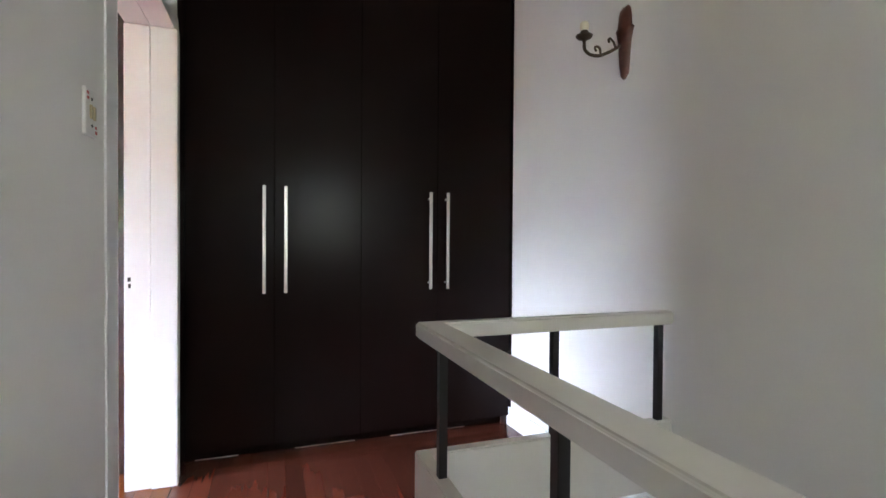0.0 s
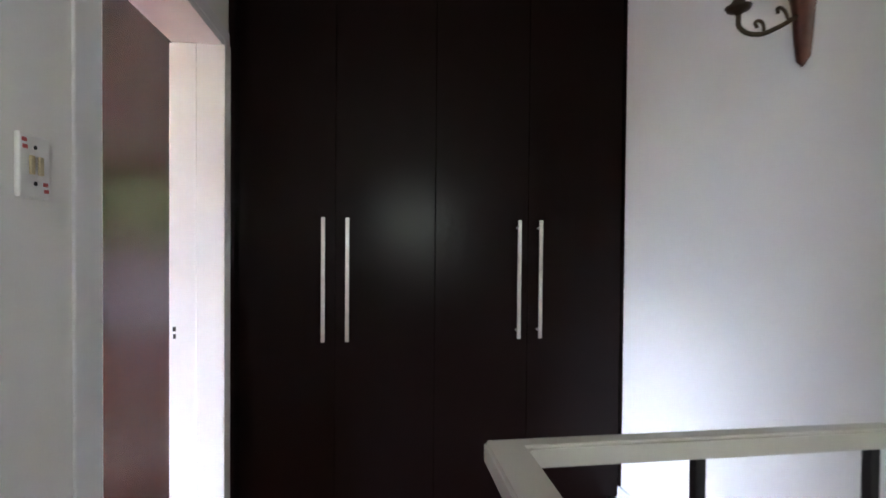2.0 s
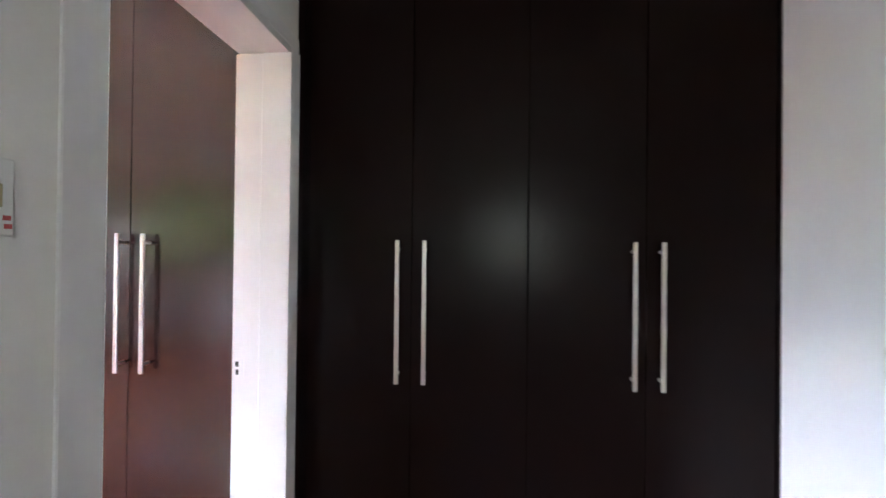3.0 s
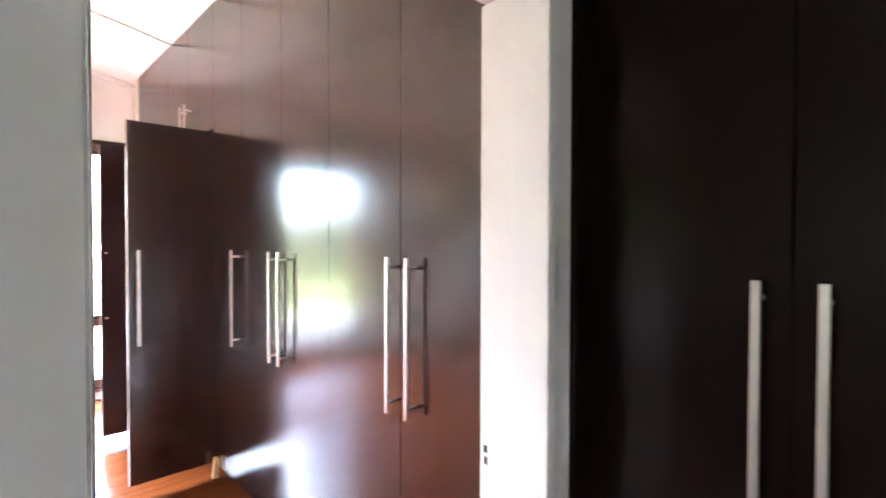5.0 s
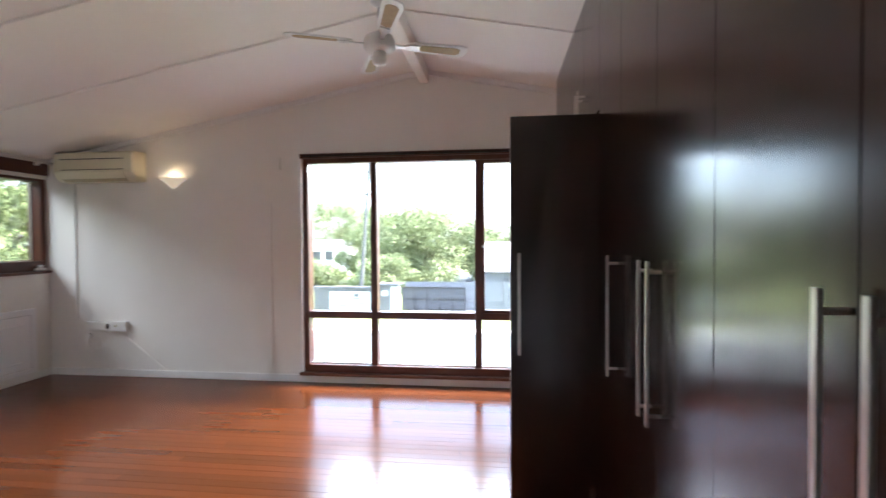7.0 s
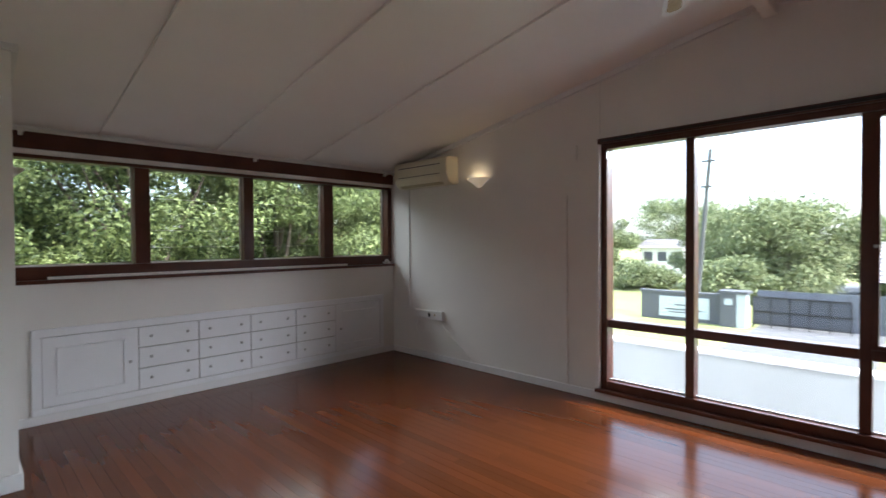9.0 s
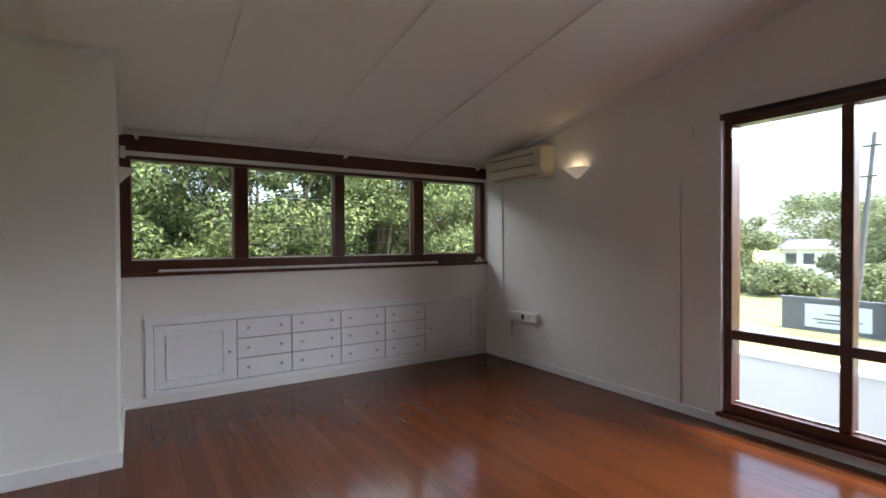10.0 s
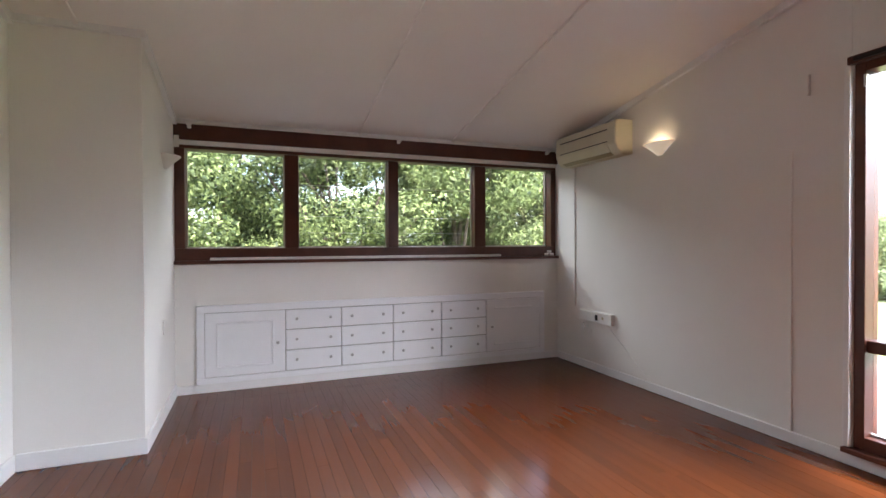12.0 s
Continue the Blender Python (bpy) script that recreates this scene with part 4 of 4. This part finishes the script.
rng = random.Random(7)
for x, y, h, r in ((-9.2, 0.6, 6.6, 2.3), (-9.8, 3.4, 7.4, 2.5), (-9.4, 6.2, 6.8, 2.3), (-10.3, 9.0, 6.6, 2.4), (-11.8, 1.8, 8.0, 2.8), (-12.2, 5.4, 8.2, 2.9), (-10.0, -2.6, 6.8, 2.4), (-12.8, 9.5, 7.0, 2.6)):
    tree("garden_tree", (x, y, GZ), h, r, 68000, 0.044, LEAF_NEAR, "dense broad-leaved garden tree close to the window", "trees beside the house", rng, clumps=95, low=0.38, puff=(0.13, 0.27))
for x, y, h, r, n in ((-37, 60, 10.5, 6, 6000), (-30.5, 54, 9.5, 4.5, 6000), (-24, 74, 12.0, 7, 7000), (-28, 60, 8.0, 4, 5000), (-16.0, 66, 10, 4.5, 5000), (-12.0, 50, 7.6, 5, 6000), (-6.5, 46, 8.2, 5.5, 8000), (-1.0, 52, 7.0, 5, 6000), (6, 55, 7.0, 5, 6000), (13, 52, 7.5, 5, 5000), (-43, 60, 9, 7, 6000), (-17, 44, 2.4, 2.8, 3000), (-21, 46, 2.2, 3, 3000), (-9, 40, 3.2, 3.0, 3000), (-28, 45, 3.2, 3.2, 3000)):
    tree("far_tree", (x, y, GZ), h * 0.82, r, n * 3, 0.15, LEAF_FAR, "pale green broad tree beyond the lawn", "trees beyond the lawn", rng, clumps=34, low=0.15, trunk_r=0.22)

# ---- floors, board by board ----
def boards(floor, x0, x1, y0, y1, z, width, rng, mat, cut=None):
    """Timber boards along x; cut drops any part inside a rectangle (x0, x1, y0, y1)."""
    mesh = bpy.data.meshes.new("board")
    b = one(0, 1, 0, 1, -1, 0)
    b.to_mesh(mesh)
    b.free()
    mesh.materials.append(mat)
    n = round((y1 - y0) / width)
    w = (y1 - y0) / n
    for i in range(n):
        ya = y0 + i * w
        x = x0
        while x < x1 - 0.001:
            e = min(x1, x + rng.uniform(1.3, 3.6))
            if x1 - e < 0.5:
                e = x1
            xe = e
            if cut and cut[2] - 0.03 < ya + w / 2 < cut[3] + 0.03:
                if x < cut[1]:
                    x = max(x, cut[1])
                if x >= e - 0.02:
                    x = e
                    continue
            o = new("board", mesh)
            o.location = (x + 0.0006, ya + 0.0006, z - rng.uniform(0, 0.0006))
            o.scale = (xe - x - 0.0012, w - 0.0014, 0.018)
            o.parent = floor
            x = e


fl = structure("floor", one(XW - 0.1, XB, HN + 0.001, YN + 0.05, -0.25, -0.0185), GAP, "polished red-brown timber board floor", "floor")
boards(fl, XW, XE + 0.07, HN + 0.004, YN, 0.0, 0.070, rng, PLANK)
bm = one(XHW, XB, -0.295, HN, -0.25, -0.0185)
box(bm, -0.09, XB, HS, -0.295, -0.25, -0.0185)
fh = structure("floor_hall", bm, GAP, "polished red timber board floor, the hall's dimness put into its colour", "floor")
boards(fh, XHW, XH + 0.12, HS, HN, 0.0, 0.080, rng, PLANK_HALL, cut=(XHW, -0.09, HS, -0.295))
